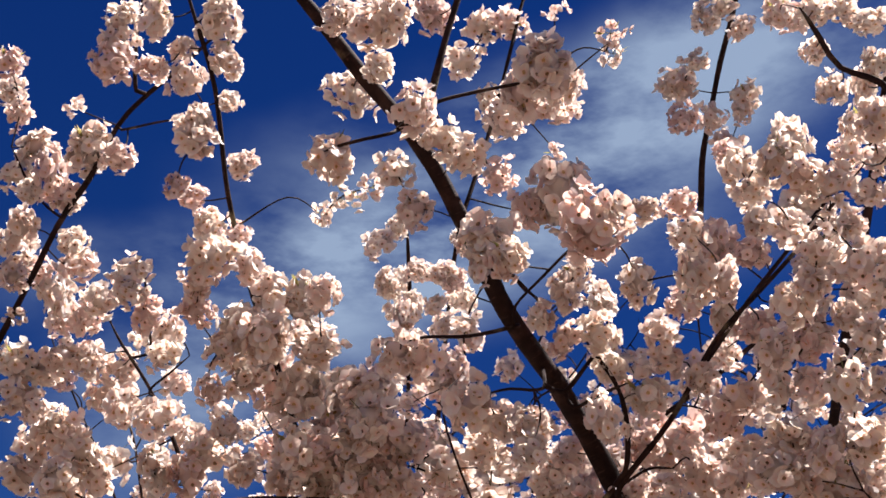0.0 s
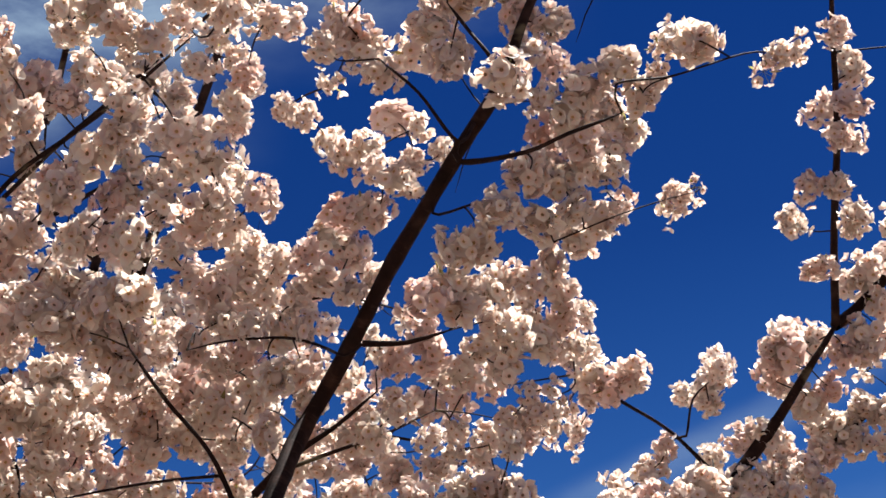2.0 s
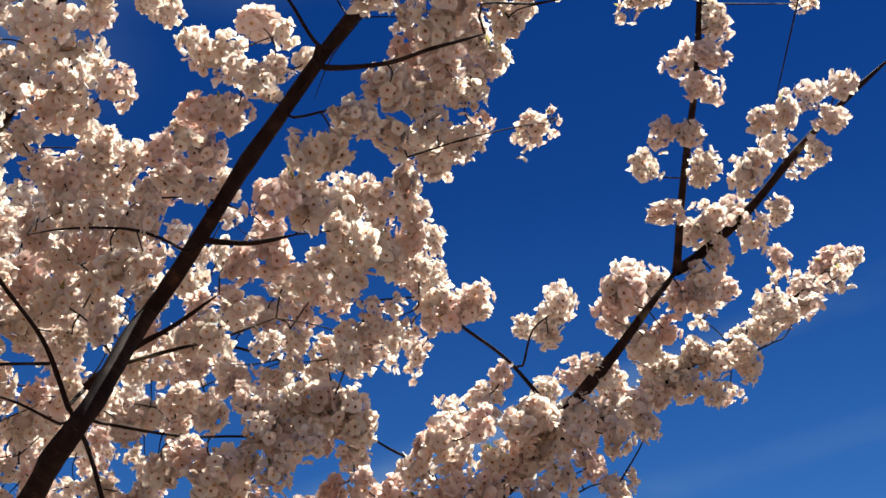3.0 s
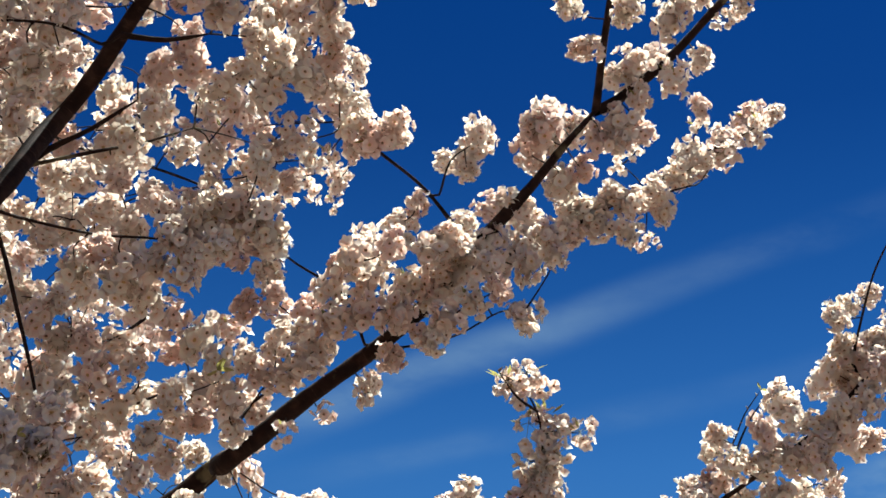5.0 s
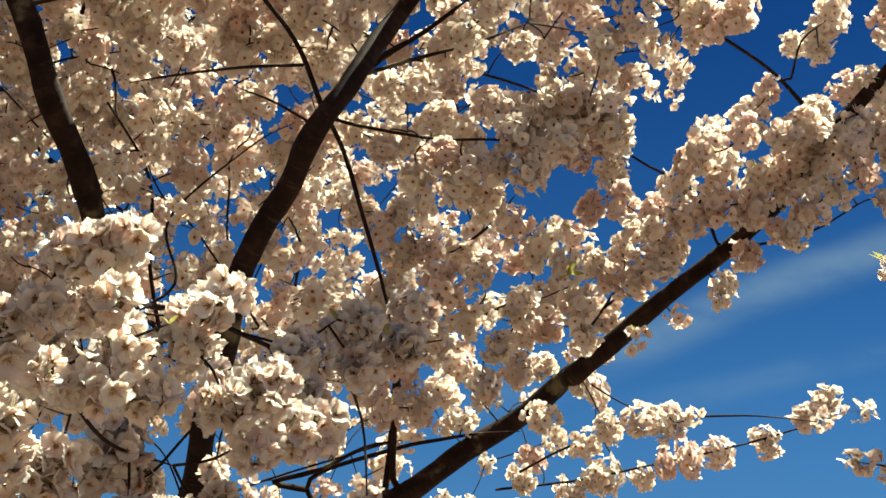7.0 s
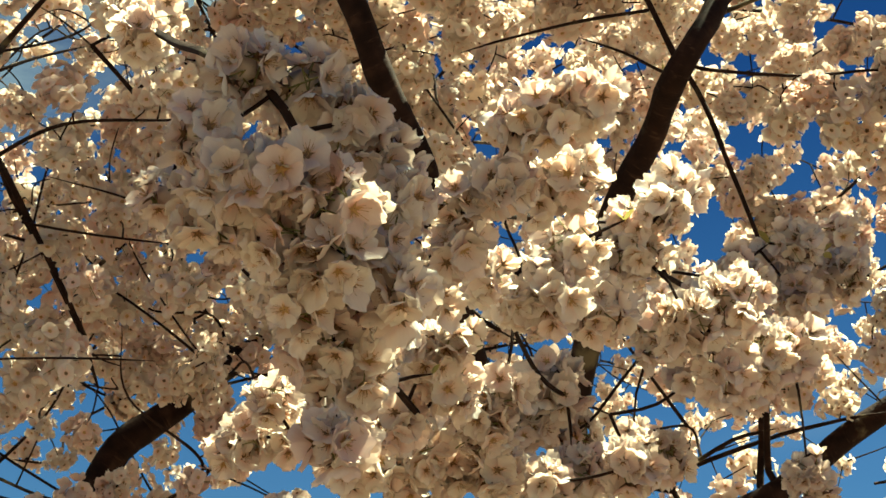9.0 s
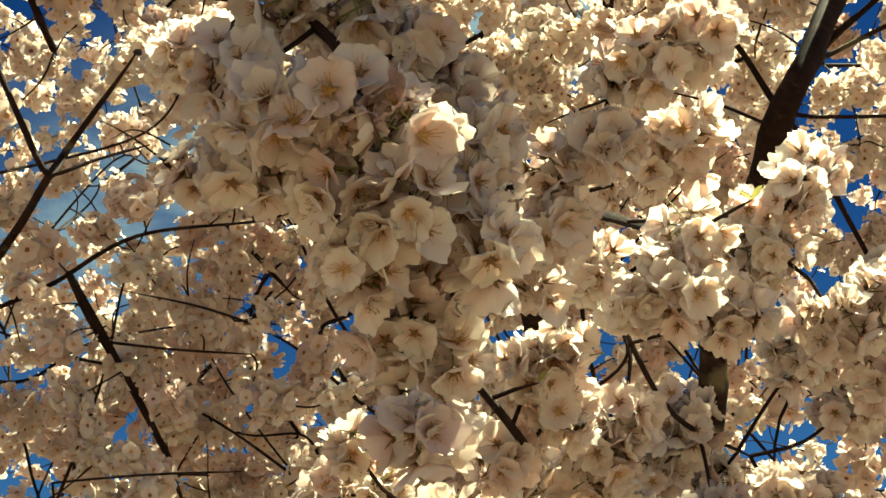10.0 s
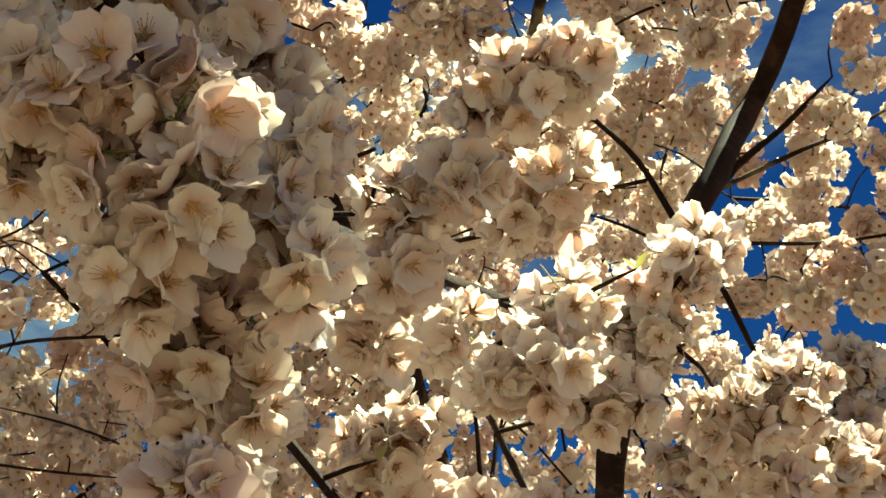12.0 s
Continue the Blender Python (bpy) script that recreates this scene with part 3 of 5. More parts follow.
branch('twig', 0.0023, 0.0015, (0.363, 2.084, 2.949), (0.464, 2.141, 2.996), (0.603, 2.189, 3.063), (0.684, 2.251, 3.100))
branch('twig', 0.0019, 0.0010, (0.237, 2.289, 2.778), (0.360, 2.306, 2.831), (0.454, 2.329, 2.869), (0.499, 2.357, 2.893))
branch('branch', 0.0085, 0.0032, (-0.360, 2.641, 2.501), (-0.280, 2.619, 2.565), (-0.198, 2.605, 2.609), (-0.117, 2.587, 2.664))
branch('twig', 0.0048, 0.0022, (-0.308, 2.623, 2.535), (-0.187, 2.628, 2.574), (-0.112, 2.642, 2.600), (-0.014, 2.647, 2.642))
branch('twig', 0.0041, 0.0021, (-0.361, 2.539, 2.418), (-0.321, 2.573, 2.407), (-0.183, 2.615, 2.394), (-0.073, 2.645, 2.403), (0.018, 2.676, 2.407))
branch('branch', 0.0051, 0.0030, (-0.361, 2.539, 2.418), (-0.325, 2.572, 2.344), (-0.294, 2.617, 2.242), (-0.260, 2.668, 2.126), (-0.241, 2.706, 2.038))
branch('branch', 0.0056, 0.0035, (-0.361, 2.539, 2.418), (-0.413, 2.488, 2.533), (-0.479, 2.447, 2.620), (-0.541, 2.405, 2.711))
branch('twig', 0.0035, 0.0020, (-0.395, 2.506, 2.491), (-0.508, 2.500, 2.488), (-0.630, 2.498, 2.475), (-0.711, 2.498, 2.463))
branch('twig', 0.0030, 0.0019, (-0.376, 2.548, 2.394), (-0.432, 2.485, 2.406), (-0.486, 2.427, 2.408))
branch('twig', 0.0042, 0.0023, (-0.205, 3.108, 2.379), (-0.126, 3.045, 2.412), (-0.073, 2.981, 2.443))
branch('twig', 0.0054, 0.0029, (0.038, 3.195, 2.208), (0.089, 3.129, 2.244), (0.133, 3.071, 2.261))
branch('branch', 0.0075, 0.0056, (-0.386, 3.392, 1.933), (-0.374, 3.359, 2.014), (-0.363, 3.297, 2.164))
branch('twig', 0.0062, 0.0031, (-0.554, 3.374, 1.951), (-0.368, 3.359, 2.014), (-0.281, 3.356, 2.034), (-0.194, 3.356, 2.049), (-0.094, 3.359, 2.057))
branch('twig', 0.0036, 0.0024, (-0.180, 3.168, 2.241), (-0.084, 3.156, 2.283), (0.012, 3.145, 2.325))
branch('branch', 0.0076, 0.0057, (-0.365, 3.351, 1.949), (-0.345, 3.251, 2.078), (-0.331, 3.172, 2.148))
branch('twig', 0.0070, 0.0035, (-0.605, 3.282, 1.925), (-0.515, 3.300, 1.954), (-0.424, 3.310, 2.005), (-0.345, 3.327, 2.027))
branch('branch', 0.0084, 0.0032, (-0.378, 3.673, 1.975), (-0.281, 3.711, 1.959), (-0.134, 3.764, 1.946), (0.062, 3.829, 1.944), (0.209, 3.880, 1.938))
branch('twig', 0.0045, 0.0030, (-1.094, 1.683, 3.237), (-1.139, 1.669, 3.233), (-1.185, 1.657, 3.227), (-1.218, 1.652, 3.221))
branch('twig', 0.0045, 0.0030, (-1.019, 1.693, 3.279), (-0.955, 1.722, 3.301), (-0.901, 1.751, 3.316), (-0.838, 1.785, 3.331))
branch('branch', 0.0085, 0.0054, (-1.144, 1.900, 3.492), (-1.112, 1.901, 3.631), (-1.073, 1.903, 3.774), (-1.037, 1.900, 3.921))
branch('branch', 0.0049, 0.0037, (-1.117, 1.978, 3.239), (-1.081, 1.996, 3.383), (-1.053, 2.013, 3.523), (-1.028, 2.028, 3.662), (-0.995, 2.036, 3.817), (-0.951, 2.055, 3.966))
branch('twig', 0.0051, 0.0030, (-1.007, 1.979, 2.966), (-1.082, 1.947, 2.951), (-1.153, 1.907, 2.949), (-1.192, 1.893, 2.938))
branch('twig', 0.0041, 0.0025, (-0.995, 2.059, 2.874), (-1.047, 2.029, 2.874), (-1.095, 2.010, 2.864))
branch('twig', 0.0056, 0.0030, (-0.962, 2.083, 2.869), (-0.907, 2.079, 2.915), (-0.869, 2.074, 2.948))
branch('twig', 0.0041, 0.0030, (-0.956, 2.104, 2.846), (-0.911, 2.116, 2.865), (-0.860, 2.131, 2.883))
branch('twig', 0.0030, 0.0024, (-0.988, 1.947, 2.985), (-0.915, 1.912, 3.004), (-0.844, 1.880, 3.020), (-0.788, 1.852, 3.019))
branch('twig', 0.0035, 0.0025, (-0.980, 1.910, 3.036), (-0.961, 1.958, 3.009), (-0.942, 1.997, 2.991))
along(branch('branch', 0.0088, 0.0068, (-2.399, 3.848, 3.836), (-2.321, 3.739, 4.029), (-2.239, 3.607, 4.253), (-2.173, 3.479, 4.461), (-2.152, 3.427, 4.542)), 0.1, 1, 9, 0.045, 0.06)
along(branch('branch', 0.0088, 0.0068, (-2.298, 3.868, 3.885), (-2.182, 3.743, 4.126), (-2.069, 3.604, 4.382), (-1.989, 3.522, 4.543)), 0.1, 1, 9, 0.045, 0.06)
branch('branch', 0.0062, 0.0032, (-0.943, 2.257, 2.753), (-0.827, 2.253, 2.860), (-0.717, 2.231, 2.985), (-0.633, 2.235, 3.060), (-0.524, 2.239, 3.152), (-0.396, 2.232, 3.271))
branch('branch', 0.0047, 0.0034, (-0.780, 2.286, 2.956), (-0.684, 2.285, 3.064), (-0.556, 2.280, 3.186), (-0.412, 2.272, 3.320), (-0.304, 2.277, 3.422), (-0.238, 2.263, 3.479), (-0.175, 2.260, 3.522), (-0.098, 2.254, 3.576), (0.006, 2.242, 3.652))
branch('twig', 0.0046, 0.0025, (-0.931, 2.257, 2.762), (-0.901, 2.210, 2.814), (-0.883, 2.143, 2.881), (-0.891, 2.081, 2.923))
branch('twig', 0.0031, 0.0021, (-0.939, 2.259, 2.753), (-0.894, 2.291, 2.790), (-0.866, 2.334, 2.802))
branch('branch', 0.0073, 0.0047, (-1.541, 2.279, 2.729), (-1.565, 2.181, 2.855), (-1.573, 2.078, 3.001), (-1.577, 2.035, 3.073), (-1.585, 1.930, 3.220), (-1.578, 1.832, 3.370), (-1.548, 1.717, 3.558), (-1.547, 1.605, 3.719), (-1.549, 1.545, 3.814))
branch('branch', 0.0082, 0.0048, (-2.277, 1.808, 2.956), (-2.102, 1.772, 3.158), (-1.945, 1.725, 3.361), (-1.863, 1.717, 3.459), (-1.769, 1.700, 3.578), (-1.612, 1.719, 3.698), (-1.551, 1.729, 3.760))
branch('twig', 0.0053, 0.0036, (-1.731, 1.676, 3.607), (-1.713, 1.638, 3.696), (-1.683, 1.607, 3.787), (-1.663, 1.585, 3.858))
branch('twig', 0.0030, 0.0023, (-1.780, 1.703, 3.538), (-1.684, 1.724, 3.537), (-1.618, 1.736, 3.526))
branch('branch', 0.0053, 0.0030, (-1.838, 2.124, 2.882), (-1.854, 2.071, 2.980), (-1.883, 2.003, 3.089), (-1.923, 1.942, 3.179), (-1.948, 1.913, 3.242))
branch('twig', 0.0029, 0.0023, (-1.852, 1.970, 3.064), (-1.806, 1.973, 3.093), (-1.761, 1.976, 3.122))
branch('twig', 0.0036, 0.0024, (-1.890, 1.994, 3.182), (-1.874, 1.955, 3.242), (-1.846, 1.892, 3.341))
branch('twig', 0.0035, 0.0023, (-1.908, 1.703, 3.356), (-1.944, 1.647, 3.399), (-1.958, 1.578, 3.476))
branch('branch', 0.0101, 0.0070, (-1.075, 3.219, 3.829), (-1.009, 3.134, 3.983), (-0.943, 3.050, 4.137), (-0.852, 2.969, 4.304), (-0.770, 2.904, 4.445), (-0.703, 2.850, 4.561))
branch('branch', 0.0081, 0.0056, (-0.349, 2.552, 3.605), (-0.376, 2.503, 3.664), (-0.444, 2.456, 3.704), (-0.468, 2.413, 3.758), (-0.488, 2.363, 3.822))
branch('branch', 0.0125, 0.0100, (-0.745, 2.928, 2.951), (-0.671, 2.842, 3.110), (-0.600, 2.767, 3.248), (-0.505, 2.670, 3.427), (-0.428, 2.596, 3.564), (-0.362, 2.515, 3.712))
branch('branch', 0.0063, 0.0044, (-0.971, 2.300, 2.774), (-1.041, 2.341, 2.741), (-1.125, 2.386, 2.699), (-1.201, 2.434, 2.655))
branch('branch', 0.0052, 0.0035, (-0.950, 2.256, 2.756), (-0.911, 2.229, 2.782), (-0.884, 2.159, 2.869), (-0.911, 2.071, 2.956))
branch('branch', 0.0122, 0.0030, (-1.907, 2.382, 2.086), (-1.653, 2.282, 2.253), (-1.483, 2.204, 2.322), (-1.370, 2.132, 2.340), (-1.195, 2.055, 2.414), (-1.115, 1.992, 2.392))
branch('branch', 0.0055, 0.0037, (-1.292, 2.048, 2.273), (-1.322, 2.015, 2.344), (-1.349, 1.974, 2.429), (-1.379, 1.920, 2.530), (-1.407, 1.869, 2.629))
branch('twig', 0.0031, 0.0020, (-1.274, 2.055, 2.277), (-1.250, 2.103, 2.321), (-1.209, 2.160, 2.366))
branch('branch', 0.0065, 0.0061, (-1.545, 2.397, 2.342), (-1.561, 2.484, 2.301), (-1.568, 2.577, 2.258), (-1.568, 2.706, 2.170), (-1.576, 2.810, 2.112))
branch('branch', 0.0055, 0.0044, (-1.571, 2.651, 2.720), (-1.505, 2.749, 2.633), (-1.457, 2.820, 2.568), (-1.409, 2.894, 2.499))
branch('twig', 0.0038, 0.0027, (-1.423, 2.734, 2.717), (-1.397, 2.777, 2.675), (-1.376, 2.808, 2.647))
branch('branch', 0.0339, 0.0242, (-1.687, 3.013, 1.863), (-1.637, 3.035, 1.980), (-1.567, 3.078, 2.071), (-1.472, 3.131, 2.164), (-1.394, 3.170, 2.270))
branch('branch', 0.0058, 0.0051, (-1.515, 2.386, 2.307), (-1.501, 2.456, 2.238), (-1.489, 2.521, 2.178), (-1.471, 2.598, 2.097), (-1.464, 2.681, 1.997))
branch('twig', 0.0029, 0.0020, (-1.495, 2.436, 2.223), (-1.417, 2.525, 2.229), (-1.316, 2.621, 2.239))
branch('twig', 0.0021, 0.0017, (-1.407, 2.273, 1.908), (-1.287, 2.319, 1.915), (-1.152, 2.374, 1.917))
branch('branch', 0.0070, 0.0047, (-1.102, 2.870, 3.209), (-0.965, 2.874, 3.276), (-0.826, 2.872, 3.352), (-0.713, 2.873, 3.410))
branch('branch', 0.0117, 0.0085, (-0.823, 2.974, 3.218), (-0.796, 2.966, 3.330), (-0.768, 2.957, 3.444))
branch('twig', 0.0041, 0.0035, (-0.815, 2.970, 3.228), (-0.866, 2.910, 3.281), (-0.912, 2.866, 3.314))
branch('twig', 0.0041, 0.0026, (-0.343, 2.976, 2.775), (-0.211, 3.064, 2.787), (-0.094, 3.152, 2.790), (-0.018, 3.224, 2.792))
branch('twig', 0.0041, 0.0029, (-1.061, 2.988, 3.075), (-0.962, 2.991, 3.123), (-0.856, 3.008, 3.156))
near_a = branch('branch', 0.0045, 0.003, (-1.115, 1.992, 2.392), (-0.664, 1.530, 1.929), (-0.396, 1.236, 1.674), (-0.322, 1.195, 1.605), (-0.304, 1.224, 1.542), (-0.308, 1.271, 1.495), (-0.332, 1.321, 1.451))
branch('branch', 0.0043, 0.0027, (-0.327, 1.307, 1.595), (-0.324, 1.486, 1.672), (-0.304, 1.676, 1.740), (-0.279, 1.879, 1.789), (-0.216, 2.108, 1.819), (-0.092, 2.327, 1.918))
branch('twig', 0.0026, 0.0019, (-0.297, 1.420, 1.634), (-0.305, 1.552, 1.608), (-0.310, 1.679, 1.592), (-0.287, 1.805, 1.601))
branch('branch', 0.0027, 0.0029, (-0.341, 1.343, 1.515), (-0.356, 1.496, 1.518), (-0.390, 1.638, 1.528), (-0.437, 1.788, 1.511))
# blossom on the long limb
blooms((-1.002, 1.617, 3.210, 0.053), (-1.065, 1.571, 3.393, 0.060), (-1.133, 1.561, 3.437, 0.041), (-1.017, 1.570, 3.389, 0.045), (-1.086, 1.626, 3.345, 0.035), (-1.000, 1.863, 3.088, 0.071), (-0.928, 1.809, 2.995, 0.058), (-0.999, 1.780, 3.223, 0.046), (-1.016, 1.871, 3.038, 0.040), (-0.992, 1.688, 3.182, 0.039))
blooms((-0.784, 1.820, 3.010, 0.066), (-0.757, 1.830, 3.018, 0.047), (-1.205, 1.721, 3.407, 0.064), (-1.216, 1.677, 3.225, 0.056), (-1.186, 1.923, 3.256, 0.060), (-1.198, 1.866, 3.319, 0.044), (-0.789, 1.681, 3.243, 0.072), (-0.890, 1.795, 3.321, 0.061), (-0.798, 1.767, 3.286, 0.050), (-0.927, 2.052, 3.285, 0.093))
blooms((-0.992, 2.035, 3.258, 0.060), (-1.180, 1.933, 2.932, 0.061), (-1.213, 1.908, 2.940, 0.041), (-1.115, 2.005, 2.844, 0.056), (-1.093, 2.070, 2.834, 0.056), (-1.030, 2.080, 2.811, 0.045), (-0.851, 2.185, 2.882, 0.056), (-0.888, 2.083, 2.798, 0.049), (-0.938, 2.044, 2.953, 0.051), (-0.936, 1.948, 2.948, 0.035))
blooms((-1.161, 1.947, 3.772, 0.048), (-1.168, 1.935, 3.782, 0.048), (-1.084, 2.008, 3.753, 0.042), (-1.028, 2.032, 3.763, 0.048), (-1.136, 2.025, 3.693, 0.042), (-1.072, 2.030, 3.558, 0.041), (-1.065, 2.065, 3.520, 0.035), (-1.086, 2.076, 3.403, 0.040), (-1.470, 2.562, 3.307, 0.060))
# farther sprays
blooms((-1.537, 2.331, 3.545, 0.040), (-2.123, 3.296, 4.177, 0.073), (-2.029, 3.315, 4.201, 0.064), (-2.032, 3.256, 3.998, 0.062), (-1.949, 3.289, 4.032, 0.062), (-1.905, 3.283, 4.099, 0.071), (-1.936, 3.446, 4.136, 0.055), (-1.912, 3.439, 3.976, 0.063), (-2.119, 3.476, 3.847, 0.054), (-2.171, 3.356, 3.844, 0.062))
blooms((-1.442, 1.971, 3.365, 0.026), (-1.380, 1.961, 3.380, 0.029), (-1.320, 1.974, 3.395, 0.029), (-1.834, 1.611, 3.555, 0.018), (-2.058, 1.767, 3.197, 0.024), (-0.771, 1.966, 3.505, 0.020), (-0.765, 1.945, 3.537, 0.013), (-0.842, 1.871, 3.572, 0.016), (-1.011, 2.207, 3.523, 0.017), meshes=SPARSE)
# blossom on the slim branches beside it
blooms((-1.690, 1.563, 3.579, 0.052), (-1.695, 1.572, 3.650, 0.047), (-1.643, 1.628, 3.593, 0.041), (-1.679, 1.561, 3.697, 0.047), (-1.589, 1.559, 3.653, 0.046), (-1.515, 1.596, 3.482, 0.039), (-1.582, 1.637, 3.627, 0.035), (-1.508, 1.664, 3.685, 0.052), (-1.514, 1.703, 3.610, 0.046), (-1.498, 1.707, 3.499, 0.034))
blooms((-1.473, 1.619, 3.678, 0.040), (-1.536, 1.673, 3.388, 0.050), (-1.613, 1.717, 3.495, 0.035), (-1.509, 1.783, 3.397, 0.040), (-1.531, 1.659, 3.434, 0.033), (-1.582, 1.677, 3.298, 0.038), (-1.648, 1.800, 3.374, 0.041), (-1.649, 1.863, 3.342, 0.058), (-1.560, 1.781, 3.193, 0.049), (-1.585, 1.879, 3.302, 0.035))
blooms((-1.539, 1.869, 3.211, 0.051), (-1.607, 1.802, 3.154, 0.044), (-1.643, 1.845, 3.124, 0.039), (-1.554, 1.967, 3.204, 0.058), (-1.508, 2.021, 3.206, 0.058), (-1.392, 1.920, 3.126, 0.038), (-1.616, 1.946, 3.130, 0.063), (-1.515, 1.914, 3.044, 0.066), (-1.522, 2.029, 3.133, 0.063), (-1.462, 2.009, 3.065, 0.056))
blooms((-1.662, 2.033, 3.082, 0.064), (-1.629, 2.088, 3.073, 0.058), (-1.525, 2.067, 3.008, 0.074), (-1.526, 2.166, 3.056, 0.076), (-1.401, 2.084, 3.008, 0.061), (-1.378, 2.093, 2.931, 0.071), (-1.511, 2.153, 2.943, 0.080), (-1.512, 2.042, 2.881, 0.066), (-1.418, 2.138, 2.888, 0.072), (-1.368, 2.204, 2.917, 0.062))
blooms((-1.564, 2.177, 2.878, 0.074), (-1.442, 2.159, 2.830, 0.066), (-1.279, 2.208, 2.848, 0.066), (-1.307, 2.396, 2.883, 0.058), (-1.400, 2.217, 2.844, 0.061), (-1.662, 2.194, 2.908, 0.052), (-1.719, 2.133, 2.921, 0.052), (-1.632, 1.920, 3.069, 0.045), (-1.683, 1.958, 3.012, 0.039), (-1.683, 2.023, 2.953, 0.045))
blooms((-1.749, 2.040, 2.927, 0.057), (-1.786, 2.038, 2.885, 0.051), (-1.834, 1.988, 2.900, 0.040), (-1.841, 2.019, 2.877, 0.040), (-1.776, 1.925, 3.154, 0.041), (-1.747, 1.886, 3.072, 0.040), (-1.749, 1.759, 3.203, 0.039), (-1.780, 1.857, 3.159, 0.040), (-1.738, 1.757, 3.145, 0.039))
blooms((-1.925, 1.490, 3.627, 0.041), (-2.018, 1.594, 3.668, 0.043), (-1.958, 1.580, 3.569, 0.036), (-1.956, 1.633, 3.514, 0.060), (-1.870, 1.616, 3.409, 0.046), (-1.986, 1.630, 3.448, 0.047), (-1.935, 1.714, 3.439, 0.048), (-1.924, 1.616, 3.372, 0.040), (-1.847, 1.700, 3.533, 0.066), (-1.880, 1.708, 3.505, 0.054))
blooms((-1.750, 1.679, 3.435, 0.046), (-1.934, 1.731, 3.435, 0.042), (-2.012, 1.694, 3.367, 0.047), (-2.061, 1.730, 3.362, 0.048), (-1.916, 1.752, 3.325, 0.041), (-1.964, 1.823, 3.326, 0.042), (-2.055, 1.785, 3.319, 0.048), (-2.003, 1.685, 3.230, 0.040), (-1.938, 1.753, 3.206, 0.052), (-1.980, 1.879, 3.234, 0.060))
blooms((-2.059, 1.890, 3.264, 0.055), (-1.885, 1.828, 3.218, 0.053), (-2.101, 1.828, 3.132, 0.059), (-2.075, 1.886, 3.126, 0.066), (-1.998, 1.853, 3.128, 0.053), (-1.956, 1.894, 3.123, 0.059), (-2.078, 1.875, 3.040, 0.059), (-2.120, 1.847, 3.065, 0.053), (-2.089, 1.958, 3.028, 0.060), (-2.021, 1.967, 2.962, 0.065))
blooms((-2.014, 2.018, 2.930, 0.053), (-2.165, 1.974, 3.014, 0.061), (-2.041, 1.936, 2.890, 0.058), (-2.184, 1.960, 2.947, 0.060), (-1.955, 1.977, 3.151, 0.042), (-1.915, 1.969, 3.041, 0.047), (-1.850, 2.004, 3.014, 0.047), (-2.013, 1.997, 3.108, 0.042))
# blossom of the middle of the crown
blooms((-0.475, 2.023, 3.210, 0.050), (-0.506, 2.008, 3.161, 0.049), (-0.588, 2.080, 3.229, 0.046), (-0.627, 2.157, 3.336, 0.038), (-0.461, 2.007, 3.119, 0.044), (-0.569, 2.066, 3.161, 0.040), (-0.690, 2.015, 3.147, 0.040), (-0.817, 2.181, 3.286, 0.033), (-0.701, 2.091, 3.136, 0.062), (-0.727, 2.295, 3.229, 0.067))
blooms((-0.679, 2.029, 2.993, 0.054), (-0.660, 2.126, 3.032, 0.046), (-0.638, 2.255, 3.162, 0.043), (-0.637, 2.324, 3.284, 0.045), (-0.538, 2.184, 3.149, 0.047), (-0.483, 2.136, 3.051, 0.050), (-0.427, 2.049, 3.109, 0.049), (-0.417, 2.202, 3.285, 0.047), (-0.360, 2.049, 3.219, 0.044), (-0.422, 2.375, 3.308, 0.055))
blooms((-0.474, 2.455, 3.199, 0.056), (-0.505, 2.143, 2.990, 0.049), (-0.560, 2.183, 2.983, 0.050), (-0.687, 2.396, 3.089, 0.050), (-0.717, 2.283, 3.063, 0.043), (-0.799, 2.302, 3.124, 0.044), (-0.783, 2.119, 2.958, 0.046), (-0.760, 1.969, 2.974, 0.039), (-0.871, 2.042, 2.944, 0.045), (-0.937, 2.208, 3.129, 0.044))
blooms((-0.900, 1.969, 2.996, 0.040), (-0.884, 1.988, 3.050, 0.036), (-0.892, 2.132, 2.926, 0.046), (-0.800, 2.180, 2.936, 0.041), (-0.754, 2.222, 2.908, 0.041), (-0.772, 2.432, 3.081, 0.045), (-0.667, 2.164, 2.821, 0.049), (-0.576, 2.090, 2.847, 0.047), (-0.612, 2.521, 3.107, 0.057), (-0.535, 2.505, 3.127, 0.056))
blooms((-0.483, 2.558, 3.194, 0.046), (-0.469, 2.352, 2.975, 0.046), (-0.649, 2.563, 3.034, 0.057), (-0.708, 2.525, 3.019, 0.051), (-0.507, 2.277, 2.855, 0.050), (-0.512, 2.539, 2.984, 0.044), (-0.888, 2.440, 2.913, 0.067), (-0.848, 2.409, 2.829, 0.054), (-0.896, 2.278, 2.831, 0.047), (-0.722, 2.226, 2.820, 0.045))
blooms((-0.633, 2.325, 2.808, 0.051), (-0.661, 2.288, 2.733, 0.050), (-0.558, 2.246, 2.722, 0.058), (-0.595, 2.530, 2.797, 0.058), (-0.631, 2.350, 2.730, 0.050), (-0.775, 2.506, 2.890, 0.050), (-0.492, 2.259, 2.732, 0.048), (-0.587, 2.694, 2.875, 0.045), (-0.793, 2.471, 2.819, 0.049), (-1.210, 2.336, 2.885, 0.051))
blooms((-1.140, 2.370, 2.870, 0.045), (-1.089, 2.371, 2.908, 0.045), (-1.162, 2.154, 2.843, 0.048), (-0.979, 1.973, 2.707, 0.038))
